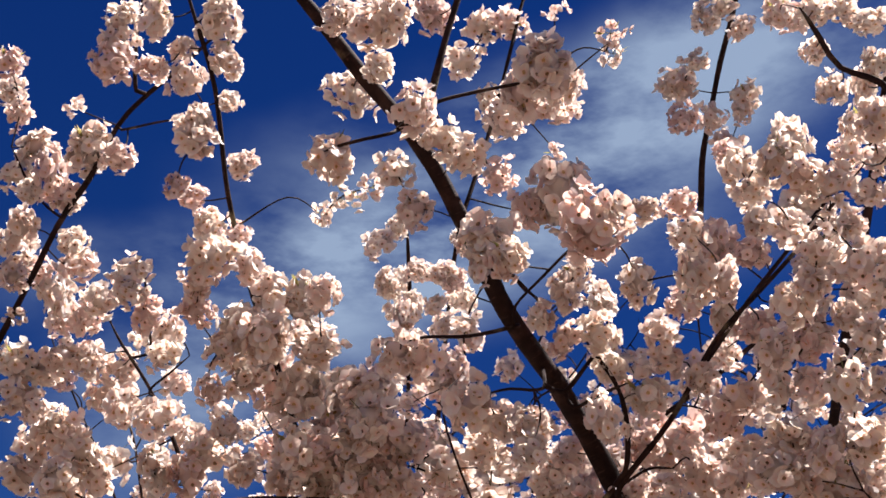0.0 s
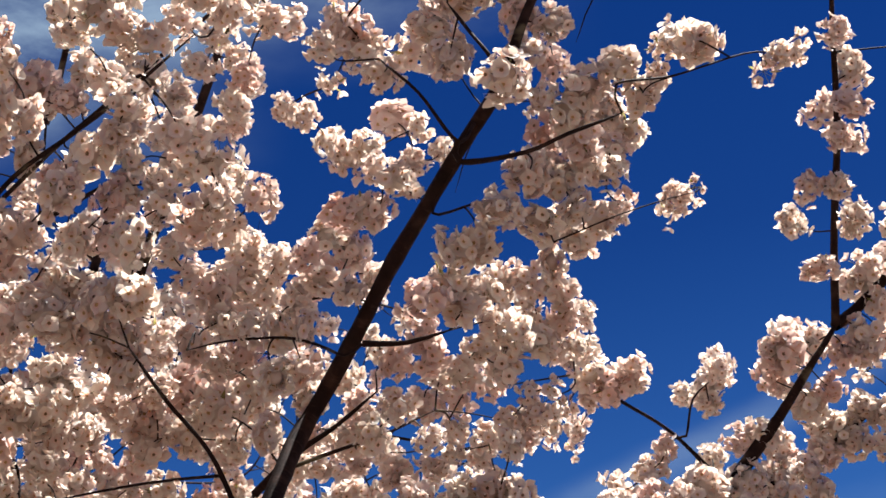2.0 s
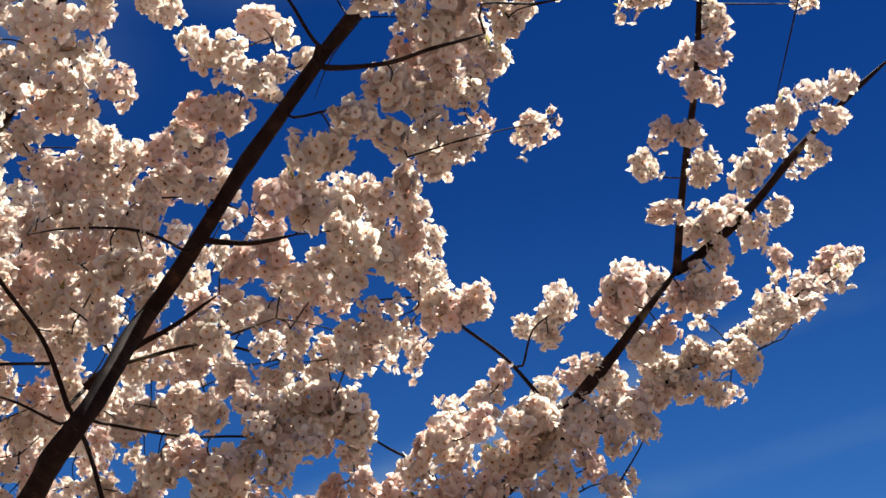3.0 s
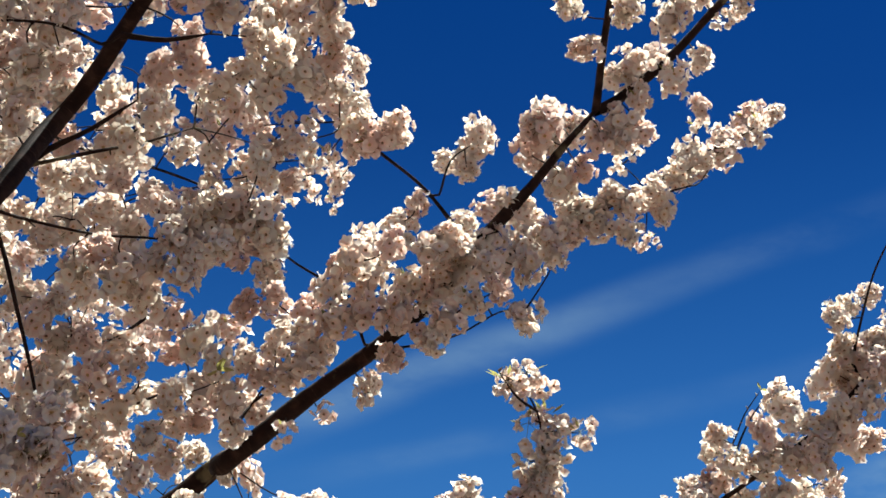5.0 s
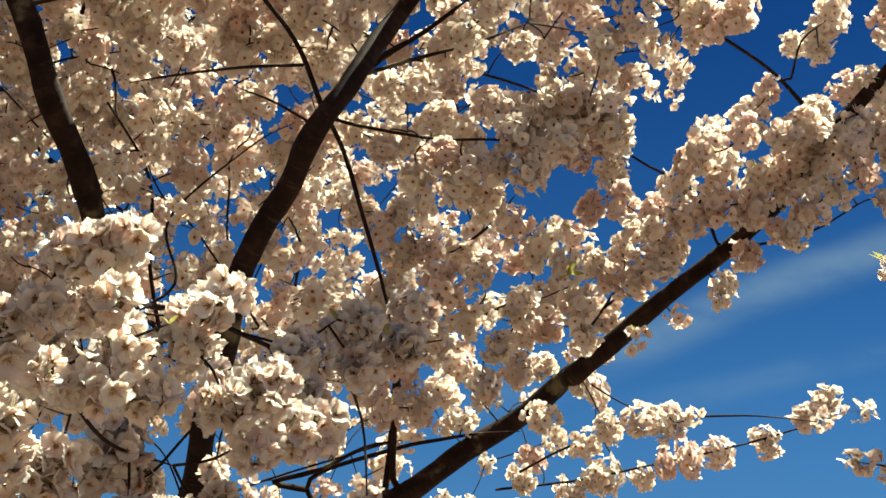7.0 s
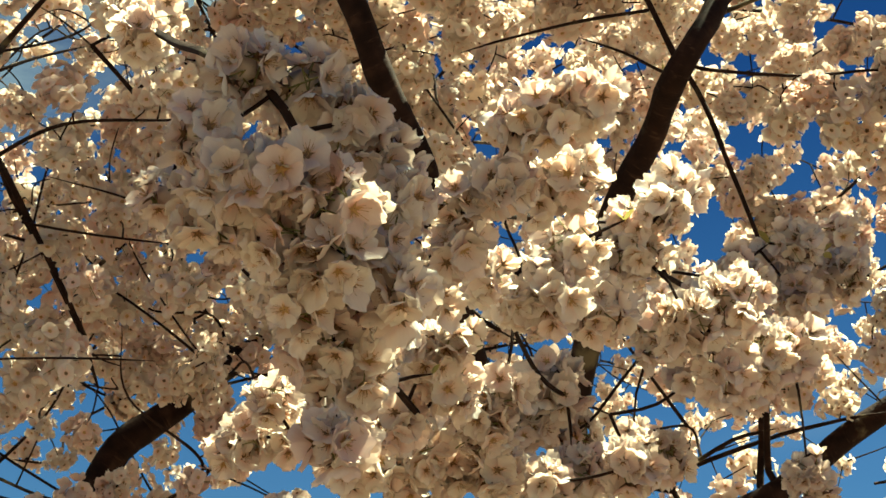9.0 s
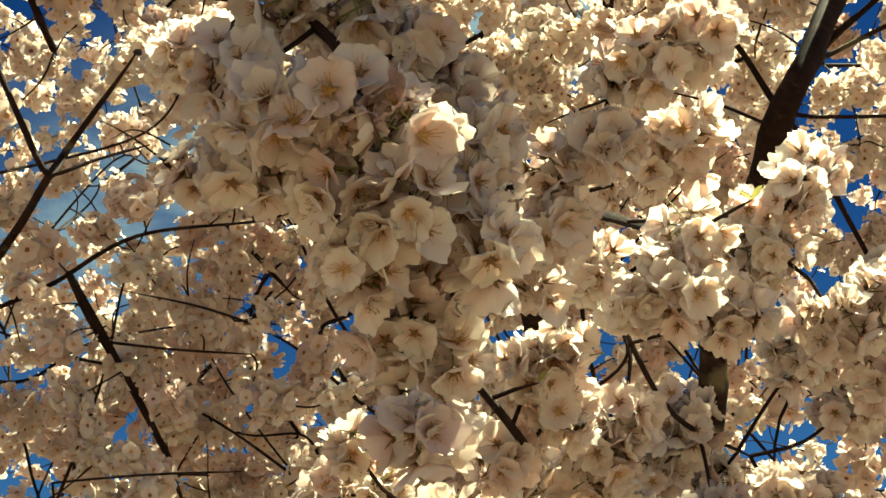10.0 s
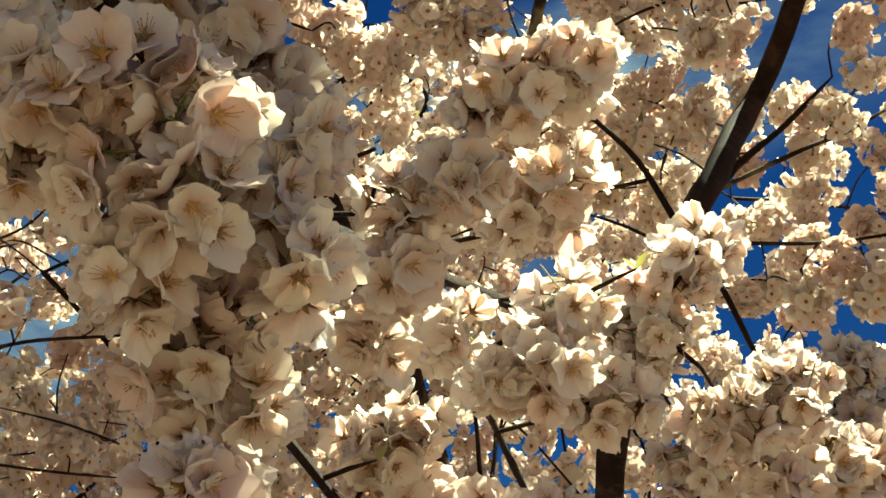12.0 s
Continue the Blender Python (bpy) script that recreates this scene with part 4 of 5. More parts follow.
blooms((-0.958, 2.904, 4.218, 0.062), (-0.875, 2.812, 4.192, 0.037), (-0.949, 2.891, 4.085, 0.045), (-0.900, 2.983, 4.132, 0.046), (-0.798, 2.978, 4.165, 0.053), (-0.819, 2.976, 4.113, 0.038), (-0.848, 2.879, 4.398, 0.054), (-0.763, 2.893, 4.327, 0.046), (-0.775, 2.801, 4.339, 0.045), (-0.864, 2.981, 4.018, 0.053))
blooms((-0.530, 2.458, 3.897, 0.057), (-0.471, 2.420, 3.853, 0.050), (-0.505, 2.510, 3.823, 0.038), (-0.414, 2.432, 3.836, 0.043), (-0.364, 2.451, 3.794, 0.049), (-0.490, 2.534, 3.718, 0.050), (-0.429, 2.610, 3.766, 0.051), (-0.377, 2.495, 3.720, 0.043), (-0.546, 2.429, 3.897, 0.044))
# blossom on the second limb
blooms((-0.098, 2.231, 3.222, 0.058), (-0.122, 2.191, 3.235, 0.041), (-0.069, 2.233, 3.190, 0.052), (-0.131, 2.087, 3.093, 0.034), (-0.042, 2.229, 3.130, 0.041), (0.050, 2.237, 3.234, 0.052), (0.088, 2.142, 3.088, 0.044), (0.083, 2.118, 3.209, 0.055), (0.133, 2.123, 3.215, 0.050), (0.212, 2.181, 3.245, 0.041))
blooms((0.214, 2.192, 3.188, 0.040), (0.182, 2.006, 2.932, 0.054), (0.273, 2.213, 3.192, 0.046), (0.275, 2.301, 3.168, 0.052), (0.215, 2.151, 3.093, 0.034), (0.320, 2.215, 3.044, 0.049), (0.385, 2.219, 3.083, 0.049), (0.416, 2.252, 3.040, 0.044), (0.286, 2.230, 3.014, 0.054), (0.355, 2.401, 3.108, 0.058))
blooms((0.401, 2.402, 3.074, 0.047), (0.297, 2.267, 2.965, 0.044), (0.243, 2.320, 3.023, 0.041), (0.455, 2.271, 3.095, 0.030), (0.505, 2.244, 3.152, 0.045), (0.463, 2.252, 3.142, 0.025), (0.361, 2.381, 3.016, 0.031), (0.233, 2.299, 3.086, 0.041), (0.263, 2.333, 2.954, 0.035), (0.311, 2.309, 2.942, 0.035))
blooms((0.352, 2.341, 2.955, 0.025), (0.222, 2.283, 2.930, 0.039), (0.476, 2.435, 2.931, 0.036), (0.456, 2.474, 2.922, 0.021), (0.505, 2.400, 2.928, 0.020), (0.342, 2.597, 2.992, 0.049), (0.293, 2.609, 2.956, 0.049), (0.233, 2.620, 2.922, 0.055), (0.174, 2.535, 2.848, 0.053), (0.120, 2.534, 2.833, 0.053))
blooms((0.179, 2.649, 2.859, 0.049), (0.246, 2.652, 2.874, 0.044), (0.367, 2.590, 3.009, 0.033), (0.276, 2.588, 2.985, 0.044), (0.145, 2.114, 2.749, 0.040), (0.118, 2.181, 2.729, 0.046), (0.071, 2.180, 2.716, 0.046), (0.051, 2.250, 2.693, 0.047), (0.014, 2.212, 2.648, 0.041), (0.075, 2.270, 2.668, 0.047))
blooms((0.114, 2.399, 2.695, 0.044), (0.149, 2.436, 2.685, 0.044), (0.192, 2.681, 2.811, 0.049), (0.248, 2.681, 2.827, 0.044), (0.219, 2.704, 2.782, 0.049), (0.272, 2.716, 2.779, 0.033), (0.330, 2.863, 2.753, 0.051), (0.380, 2.856, 2.780, 0.040), (0.290, 2.842, 2.774, 0.034), (-0.006, 2.464, 2.667, 0.045))
blooms((0.037, 2.533, 2.659, 0.046), (-0.073, 2.531, 2.697, 0.041), (-0.008, 2.438, 2.711, 0.035), (0.083, 2.552, 2.718, 0.036))
blooms((-0.219, 2.389, 3.174, 0.038), (-0.235, 2.300, 3.129, 0.037), (-0.142, 2.271, 3.148, 0.026), (-0.138, 2.394, 3.070, 0.054), (-0.179, 2.462, 3.148, 0.039), (-0.091, 2.367, 3.056, 0.042), (-0.051, 2.456, 3.187, 0.050), (0.008, 2.377, 3.108, 0.037), (-0.068, 2.314, 2.980, 0.041), (-0.014, 2.439, 3.075, 0.032))
blooms((0.038, 2.506, 3.135, 0.033), (-0.024, 2.260, 2.914, 0.044), (-0.097, 2.424, 2.967, 0.058), (-0.150, 2.419, 2.960, 0.048), (-0.217, 2.626, 3.041, 0.052), (-0.167, 2.675, 3.033, 0.052), (-0.221, 2.425, 2.878, 0.047), (-0.316, 2.643, 3.001, 0.052), (-0.361, 2.580, 2.987, 0.045), (-0.347, 2.326, 2.892, 0.041))
blooms((-0.203, 2.492, 2.863, 0.053), (-0.134, 2.365, 2.762, 0.040), (-0.127, 2.665, 2.942, 0.045), (-0.266, 2.591, 2.875, 0.050), (-0.348, 2.669, 2.941, 0.057), (-0.392, 2.604, 2.940, 0.051), (-0.426, 2.552, 2.893, 0.055), (-0.473, 2.560, 2.930, 0.045), (-0.402, 2.540, 2.822, 0.049), (-0.309, 2.355, 2.705, 0.040))
blooms((-0.302, 2.584, 2.804, 0.044), (-0.204, 2.333, 2.679, 0.039), (-0.268, 2.259, 2.910, 0.035), (-0.370, 2.492, 3.109, 0.034), (-0.338, 2.206, 2.879, 0.039), (-0.378, 2.239, 2.859, 0.045), (-0.272, 2.127, 3.078, 0.030), (-0.355, 2.412, 3.343, 0.040), (-0.300, 2.089, 3.207, 0.050), (-0.319, 2.007, 3.184, 0.044))
blooms((-0.311, 2.339, 3.437, 0.046), (-0.229, 2.092, 3.168, 0.040), (-0.390, 2.365, 3.373, 0.046), (-0.228, 2.314, 3.341, 0.033), (-0.365, 2.441, 3.252, 0.040), (-0.531, 2.764, 2.795, 0.058), (-0.430, 2.634, 2.677, 0.054), (-0.380, 2.724, 2.757, 0.051), (-0.268, 2.381, 2.613, 0.044), (-0.389, 2.672, 2.809, 0.051))
blooms((-0.458, 2.532, 2.766, 0.043), (-0.442, 2.648, 2.781, 0.045), (-0.222, 2.413, 2.642, 0.045), (-0.522, 2.724, 2.667, 0.050), (-0.456, 2.834, 2.689, 0.058), (-0.294, 2.439, 2.534, 0.044), (-0.238, 2.544, 2.635, 0.042), (-0.161, 2.674, 2.680, 0.043), (-0.202, 2.765, 2.774, 0.045), (-0.120, 2.559, 2.570, 0.046))
blooms((-0.069, 2.513, 2.599, 0.040), (-0.022, 2.589, 2.558, 0.036), (0.011, 2.760, 2.645, 0.038), (0.072, 2.844, 2.659, 0.045), (0.123, 2.667, 2.614, 0.037), (0.176, 2.661, 2.616, 0.031), (0.162, 2.649, 2.658, 0.026), (0.214, 2.633, 2.655, 0.026), (0.215, 2.699, 2.615, 0.026), (0.129, 2.543, 2.519, 0.030))
blooms((-0.179, 2.680, 2.604, 0.043))
blooms((-1.249, 2.717, 2.958, 0.061), (-1.023, 2.501, 2.837, 0.056), (-1.001, 2.661, 2.908, 0.053), (-0.810, 2.414, 2.799, 0.053), (-0.976, 2.671, 2.844, 0.053), (-0.878, 2.698, 2.894, 0.059), (-0.802, 2.701, 2.833, 0.058), (-0.865, 2.651, 2.745, 0.057), (-0.796, 2.662, 2.715, 0.051), (-0.759, 2.721, 2.784, 0.058))
blooms((-0.776, 2.883, 2.764, 0.054), (-0.608, 2.476, 2.751, 0.048), (-0.565, 2.483, 2.701, 0.047), (-0.589, 2.758, 2.878, 0.047), (-1.266, 2.752, 2.842, 0.055), (-1.139, 2.621, 2.709, 0.051), (-1.024, 2.611, 2.689, 0.050), (-1.235, 2.634, 2.852, 0.047), (-0.884, 2.507, 2.653, 0.043), (-0.619, 2.587, 2.684, 0.043))
blooms((-0.623, 2.450, 2.836, 0.054), (-0.613, 2.757, 2.717, 0.057), (-0.546, 2.607, 2.718, 0.044))
# blossom on the open side of the crown
blooms((0.850, 2.525, 3.344, 0.053), (0.891, 2.628, 3.347, 0.048), (0.848, 2.723, 3.284, 0.055), (0.870, 2.609, 3.217, 0.053), (0.902, 2.648, 3.317, 0.042), (0.849, 2.657, 3.180, 0.035), (0.896, 2.737, 3.217, 0.030), (0.741, 2.770, 3.046, 0.042), (0.768, 2.682, 3.074, 0.029), (0.825, 2.674, 3.067, 0.041))
blooms((0.764, 2.718, 2.907, 0.029), (0.855, 2.760, 3.021, 0.030), (0.864, 2.732, 3.031, 0.029), (0.667, 2.219, 3.076, 0.041), (0.698, 2.213, 3.089, 0.025), (0.635, 2.234, 3.051, 0.025), (0.527, 2.202, 3.108, 0.046))
blooms((1.000, 2.738, 3.140, 0.048), (0.994, 2.811, 3.086, 0.055), (0.966, 2.821, 3.052, 0.049), (1.053, 2.864, 3.160, 0.050), (1.048, 2.722, 3.157, 0.042), (1.145, 2.848, 3.279, 0.044), (1.135, 2.822, 3.115, 0.037), (1.170, 2.807, 3.191, 0.043), (1.190, 2.750, 3.241, 0.043), (1.116, 2.900, 3.120, 0.025))
blooms((0.961, 2.944, 3.037, 0.050), (0.899, 2.908, 2.992, 0.049), (0.993, 2.909, 2.959, 0.043), (1.056, 2.928, 3.023, 0.031), (1.071, 3.001, 2.948, 0.031), (0.914, 2.916, 2.912, 0.043), (0.880, 2.951, 2.988, 0.044), (1.149, 2.916, 3.143, 0.025), (0.926, 2.964, 2.853, 0.037), (0.868, 2.914, 2.845, 0.042))
blooms((1.093, 2.627, 3.366, 0.027), (0.724, 3.023, 2.850, 0.062), (0.695, 3.039, 2.804, 0.050), (0.758, 3.049, 2.903, 0.051), (0.792, 3.031, 2.892, 0.050), (0.741, 2.984, 2.724, 0.054), (0.789, 2.958, 2.750, 0.042), (0.831, 2.936, 2.817, 0.042), (0.864, 2.924, 2.810, 0.036))
blooms((0.542, 2.995, 2.791, 0.049), (0.572, 3.000, 2.846, 0.043), (0.496, 3.036, 2.799, 0.037), (0.637, 2.961, 2.667, 0.042), (0.676, 3.087, 2.691, 0.049), (0.590, 2.977, 2.663, 0.036), (0.324, 3.039, 2.597, 0.048), (0.348, 3.121, 2.575, 0.049), (0.394, 2.959, 2.601, 0.041), (0.431, 2.938, 2.642, 0.035))
blooms((0.512, 3.114, 2.630, 0.056), (0.549, 3.030, 2.558, 0.054), (0.609, 3.055, 2.540, 0.054), (0.469, 3.083, 2.582, 0.043), (0.535, 3.061, 2.661, 0.031), (0.591, 2.960, 2.568, 0.047), (0.670, 3.023, 2.588, 0.042), (0.334, 2.930, 2.798, 0.060), (0.297, 2.950, 2.782, 0.042), (0.368, 2.890, 2.778, 0.042))
blooms((0.252, 2.926, 2.867, 0.055), (0.229, 2.974, 2.933, 0.050), (0.292, 2.852, 2.922, 0.036), (0.187, 2.624, 2.758, 0.055), (0.144, 2.613, 2.779, 0.049), (0.289, 2.920, 2.862, 0.048), (0.120, 2.644, 2.723, 0.044))
blooms((0.135, 2.741, 2.646, 0.028), (0.191, 2.783, 2.698, 0.023), (0.236, 2.932, 2.751, 0.024), (0.201, 2.745, 2.632, 0.028), (0.258, 3.038, 2.743, 0.031), (0.147, 3.050, 2.740, 0.037), (0.122, 2.759, 2.594, 0.033), (0.046, 3.078, 2.716, 0.037), (0.003, 2.860, 2.641, 0.034), (-0.048, 3.024, 2.673, 0.036))
blooms((0.030, 2.659, 2.489, 0.042), (0.072, 2.665, 2.478, 0.047), (0.114, 2.671, 2.467, 0.047), (0.144, 2.687, 2.438, 0.042), (0.049, 2.685, 2.442, 0.053), (-0.013, 2.678, 2.454, 0.047), (-0.065, 2.662, 2.483, 0.042), (-0.027, 2.925, 2.839, 0.054), (0.057, 2.760, 2.757, 0.045), (0.009, 2.920, 2.782, 0.042))
blooms((0.083, 2.902, 2.796, 0.030), (-0.068, 2.972, 2.796, 0.043), (-0.115, 2.773, 2.708, 0.040), (-0.201, 2.973, 2.750, 0.048), (-0.275, 3.054, 2.775, 0.050), (-0.211, 2.972, 2.685, 0.042), (-0.285, 2.920, 2.667, 0.047), (-0.275, 2.736, 2.650, 0.039), (-0.340, 2.903, 2.662, 0.041), (-0.218, 2.886, 2.576, 0.046))
blooms((-0.181, 3.036, 2.606, 0.048), (-0.311, 3.024, 2.595, 0.042), (-0.135, 2.951, 2.635, 0.035), (-0.590, 2.716, 2.742, 0.050), (-0.583, 2.868, 2.851, 0.048), (-0.484, 2.847, 2.876, 0.048), (-0.479, 2.729, 2.717, 0.045), (-0.452, 2.989, 2.835, 0.055), (-0.369, 2.876, 2.845, 0.048), (-0.598, 2.738, 2.654, 0.050))
blooms((-0.582, 3.037, 2.782, 0.049), (-0.422, 2.748, 2.651, 0.039), (-0.592, 2.859, 2.607, 0.051), (-0.699, 3.027, 2.626, 0.048), (-0.541, 2.972, 2.623, 0.053), (-0.465, 2.952, 2.625, 0.035), (-0.572, 3.019, 2.580, 0.048), (-0.400, 2.933, 2.578, 0.041), (-0.332, 2.902, 2.514, 0.040))
# blossom on the leaning limb
blooms((0.299, 2.862, 2.467, 0.063), (0.377, 2.825, 2.491, 0.045), (0.333, 2.978, 2.469, 0.059), (0.417, 2.981, 2.474, 0.054), (0.252, 2.956, 2.444, 0.053), (0.205, 3.014, 2.415, 0.048), (0.268, 2.949, 2.366, 0.052), (0.325, 2.920, 2.381, 0.046), (0.394, 2.938, 2.391, 0.046), (0.466, 3.010, 2.462, 0.048))
blooms((0.179, 2.900, 2.330, 0.040), (0.233, 2.997, 2.333, 0.047), (0.202, 2.965, 2.283, 0.046), (0.136, 3.052, 2.351, 0.042), (0.121, 2.999, 2.268, 0.046), (0.168, 2.997, 2.257, 0.040), (0.459, 2.886, 2.510, 0.052), (0.494, 2.899, 2.543, 0.047), (0.545, 2.948, 2.542, 0.048), (0.576, 2.884, 2.476, 0.046))
blooms((0.524, 2.982, 2.504, 0.048), (0.597, 2.858, 2.414, 0.040), (0.542, 2.899, 2.405, 0.046), (0.496, 2.884, 2.360, 0.046), (0.464, 2.907, 2.319, 0.040), (0.444, 3.028, 2.378, 0.036), (0.664, 2.948, 2.508, 0.042), (0.710, 2.837, 2.485, 0.034), (0.685, 2.820, 2.526, 0.046), (0.650, 2.935, 2.386, 0.041))
blooms((0.691, 2.988, 2.423, 0.024), (0.341, 3.084, 2.281, 0.030), (0.386, 3.044, 2.332, 0.030), (0.249, 3.071, 2.211, 0.024))
blooms((1.083, 3.052, 2.927, 0.023), (0.951, 3.124, 2.902, 0.026), (0.906, 3.107, 2.846, 0.033), (0.976, 3.235, 2.715, 0.029), (1.234, 3.117, 2.971, 0.019), meshes=SPARSE)
blooms((0.641, 2.362, 1.961, 0.021), (0.642, 2.380, 1.926, 0.024), (0.647, 2.427, 1.896, 0.024), (0.637, 2.400, 1.843, 0.026), (0.639, 2.462, 1.815, 0.028), (0.632, 2.482, 1.780, 0.035), (0.683, 2.408, 1.973, 0.019), (0.593, 2.448, 1.776, 0.030), (0.568, 2.437, 1.825, 0.019), (0.578, 2.424, 1.862, 0.013))
blooms((0.600, 2.404, 1.922, 0.017), (0.600, 2.401, 1.983, 0.018), (0.628, 2.381, 1.990, 0.014), (0.502, 2.440, 1.768, 0.026), (0.544, 2.479, 1.769, 0.022))
blooms((0.559, 2.335, 2.032, 0.011), (0.590, 2.336, 2.047, 0.012), (0.613, 2.350, 2.029, 0.011), (0.579, 2.326, 2.006, 0.010), meshes=SPARSE)
blooms((0.446, 2.990, 2.464, 0.037), (0.480, 2.970, 2.500, 0.039), (0.520, 2.945, 2.540, 0.039), (0.393, 2.936, 2.548, 0.035), (0.312, 2.933, 2.533, 0.040), (0.266, 2.934, 2.482, 0.040), (0.332, 3.056, 2.252, 0.025))
blooms((1.434, 3.285, 2.559, 0.040), (1.489, 3.357, 2.619, 0.034), (1.553, 3.369, 2.657, 0.034), (1.475, 3.386, 2.528, 0.041), (1.565, 3.399, 2.551, 0.041), (1.456, 3.524, 2.475, 0.042), (1.521, 3.496, 2.497, 0.049), (1.538, 3.347, 2.458, 0.040), (1.350, 3.515, 2.425, 0.049), (1.370, 3.499, 2.376, 0.048))
blooms((1.272, 3.405, 2.314, 0.053), (1.409, 3.452, 2.348, 0.054), (1.468, 3.413, 2.365, 0.047), (1.523, 3.370, 2.381, 0.053), (1.189, 3.509, 2.331, 0.034), (1.195, 3.601, 2.316, 0.035), (1.222, 3.493, 2.256, 0.047), (1.305, 3.601, 2.276, 0.056), (1.377, 3.551, 2.293, 0.055), (1.412, 3.446, 2.248, 0.053))
blooms((1.538, 3.557, 2.343, 0.049), (1.562, 3.506, 2.328, 0.041), (1.142, 3.637, 2.239, 0.042), (1.176, 3.611, 2.190, 0.048), (1.259, 3.606, 2.205, 0.055), (1.320, 3.525, 2.185, 0.047), (1.415, 3.611, 2.211, 0.049), (1.088, 3.664, 2.187, 0.035), (1.487, 3.606, 2.240, 0.042))
blooms((-0.034, 2.638, 2.410, 0.047), (0.004, 2.683, 2.398, 0.053), (-0.064, 2.666, 2.364, 0.047), (0.055, 2.606, 2.375, 0.041), (-0.004, 2.623, 2.324, 0.046), (-0.108, 2.628, 2.333, 0.046), (-0.163, 2.632, 2.367, 0.047), (-0.129, 2.651, 2.309, 0.041), (-0.211, 2.680, 2.353, 0.047), (-0.087, 2.717, 2.316, 0.042))
blooms((0.097, 2.913, 2.534, 0.053), (0.133, 2.921, 2.513, 0.047), (0.084, 2.895, 2.577, 0.041), (0.052, 2.930, 2.501, 0.041), (0.123, 2.940, 2.470, 0.029))
blooms((0.168, 3.129, 2.797, 0.032), (0.220, 3.096, 2.810, 0.026), (0.194, 3.164, 2.772, 0.039), (0.249, 3.105, 2.729, 0.025), (0.105, 3.125, 2.777, 0.032), (0.128, 3.192, 2.769, 0.039), (-0.007, 3.141, 2.723, 0.045), (-0.052, 3.109, 2.691, 0.044), (-0.109, 3.252, 2.730, 0.040), meshes=SPARSE)
blooms((-0.154, 3.173, 2.495, 0.044), (-0.077, 3.020, 2.395, 0.047), (-0.017, 3.038, 2.353, 0.053), (-0.074, 3.125, 2.359, 0.049), (0.030, 3.131, 2.417, 0.043), (0.082, 2.936, 2.391, 0.035), (0.041, 2.882, 2.246, 0.044), (0.087, 2.971, 2.293, 0.040), (-0.156, 3.238, 2.426, 0.038), (0.142, 2.891, 2.387, 0.034))
blooms((-0.202, 3.090, 2.367, 0.048), (-0.235, 2.968, 2.318, 0.040), (-0.294, 2.978, 2.320, 0.046), (-0.337, 2.944, 2.354, 0.046), (-0.402, 3.036, 2.440, 0.048), (-0.292, 2.926, 2.385, 0.034), (-0.194, 2.915, 2.227, 0.050), (-0.135, 2.942, 2.262, 0.045), (-0.171, 3.008, 2.188, 0.051), (-0.258, 3.186, 2.195, 0.054))
blooms((-0.251, 2.952, 2.190, 0.051), (-0.315, 2.928, 2.204, 0.050), (-0.398, 3.164, 2.208, 0.048), (-0.320, 3.169, 2.138, 0.048), (-0.157, 3.252, 2.298, 0.050), (-0.049, 2.937, 2.192, 0.045), (-0.015, 3.097, 2.261, 0.048), (-0.059, 3.126, 2.194, 0.048), (-0.089, 2.959, 2.116, 0.045), (-0.239, 3.434, 2.221, 0.052))
blooms((-0.002, 3.033, 2.178, 0.040), (0.061, 2.951, 2.201, 0.040), (0.102, 3.139, 2.242, 0.042), (0.071, 3.012, 2.150, 0.034), (-0.256, 3.290, 2.125, 0.049), (-0.286, 3.172, 2.054, 0.047), (-0.331, 3.065, 2.023, 0.045), (-0.122, 3.005, 2.048, 0.045), (-0.226, 3.365, 2.083, 0.050), (-0.072, 3.097, 2.111, 0.041))
blooms((-0.046, 3.338, 2.198, 0.038), (0.047, 3.192, 2.119, 0.030), (0.086, 3.390, 2.245, 0.026), (-0.024, 3.145, 2.030, 0.035), (0.171, 3.048, 2.164, 0.023), (0.176, 3.121, 2.018, 0.035), (0.222, 3.383, 2.101, 0.032), (0.276, 3.292, 2.072, 0.025), (0.104, 3.169, 2.016, 0.035), (0.576, 3.015, 2.002, 0.023))
blooms((0.537, 3.311, 2.066, 0.025))
# the near hanging spray
blooms((-0.344, 1.183, 1.628, 0.021), (-0.318, 1.209, 1.627, 0.024), (-0.293, 1.230, 1.609, 0.024), (-0.283, 1.263, 1.600, 0.019), (-0.361, 1.172, 1.584, 0.020), (-0.330, 1.163, 1.545, 0.025), (-0.303, 1.176, 1.547, 0.025), (-0.281, 1.195, 1.536, 0.022), (-0.419, 1.238, 1.582, 0.018), (-0.349, 1.176, 1.527, 0.017), meshes=SINGLE)
blooms((-0.313, 1.188, 1.517, 0.019), (-0.290, 1.204, 1.508, 0.022), (-0.275, 1.239, 1.535, 0.018), (-0.266, 1.246, 1.563, 0.013), (-0.312, 1.214, 1.491, 0.020), (-0.305, 1.265, 1.506, 0.022), (-0.265, 1.247, 1.504, 0.014), (-0.319, 1.261, 1.480, 0.021), (-0.299, 1.282, 1.472, 0.018), (-0.318, 1.283, 1.456, 0.018), meshes=SINGLE)
blooms((-0.297, 1.246, 1.420, 0.011), meshes=SINGLE)
along(near_a, 0.34, 0.60, 14, 0.026, 0.025, SINGLE)
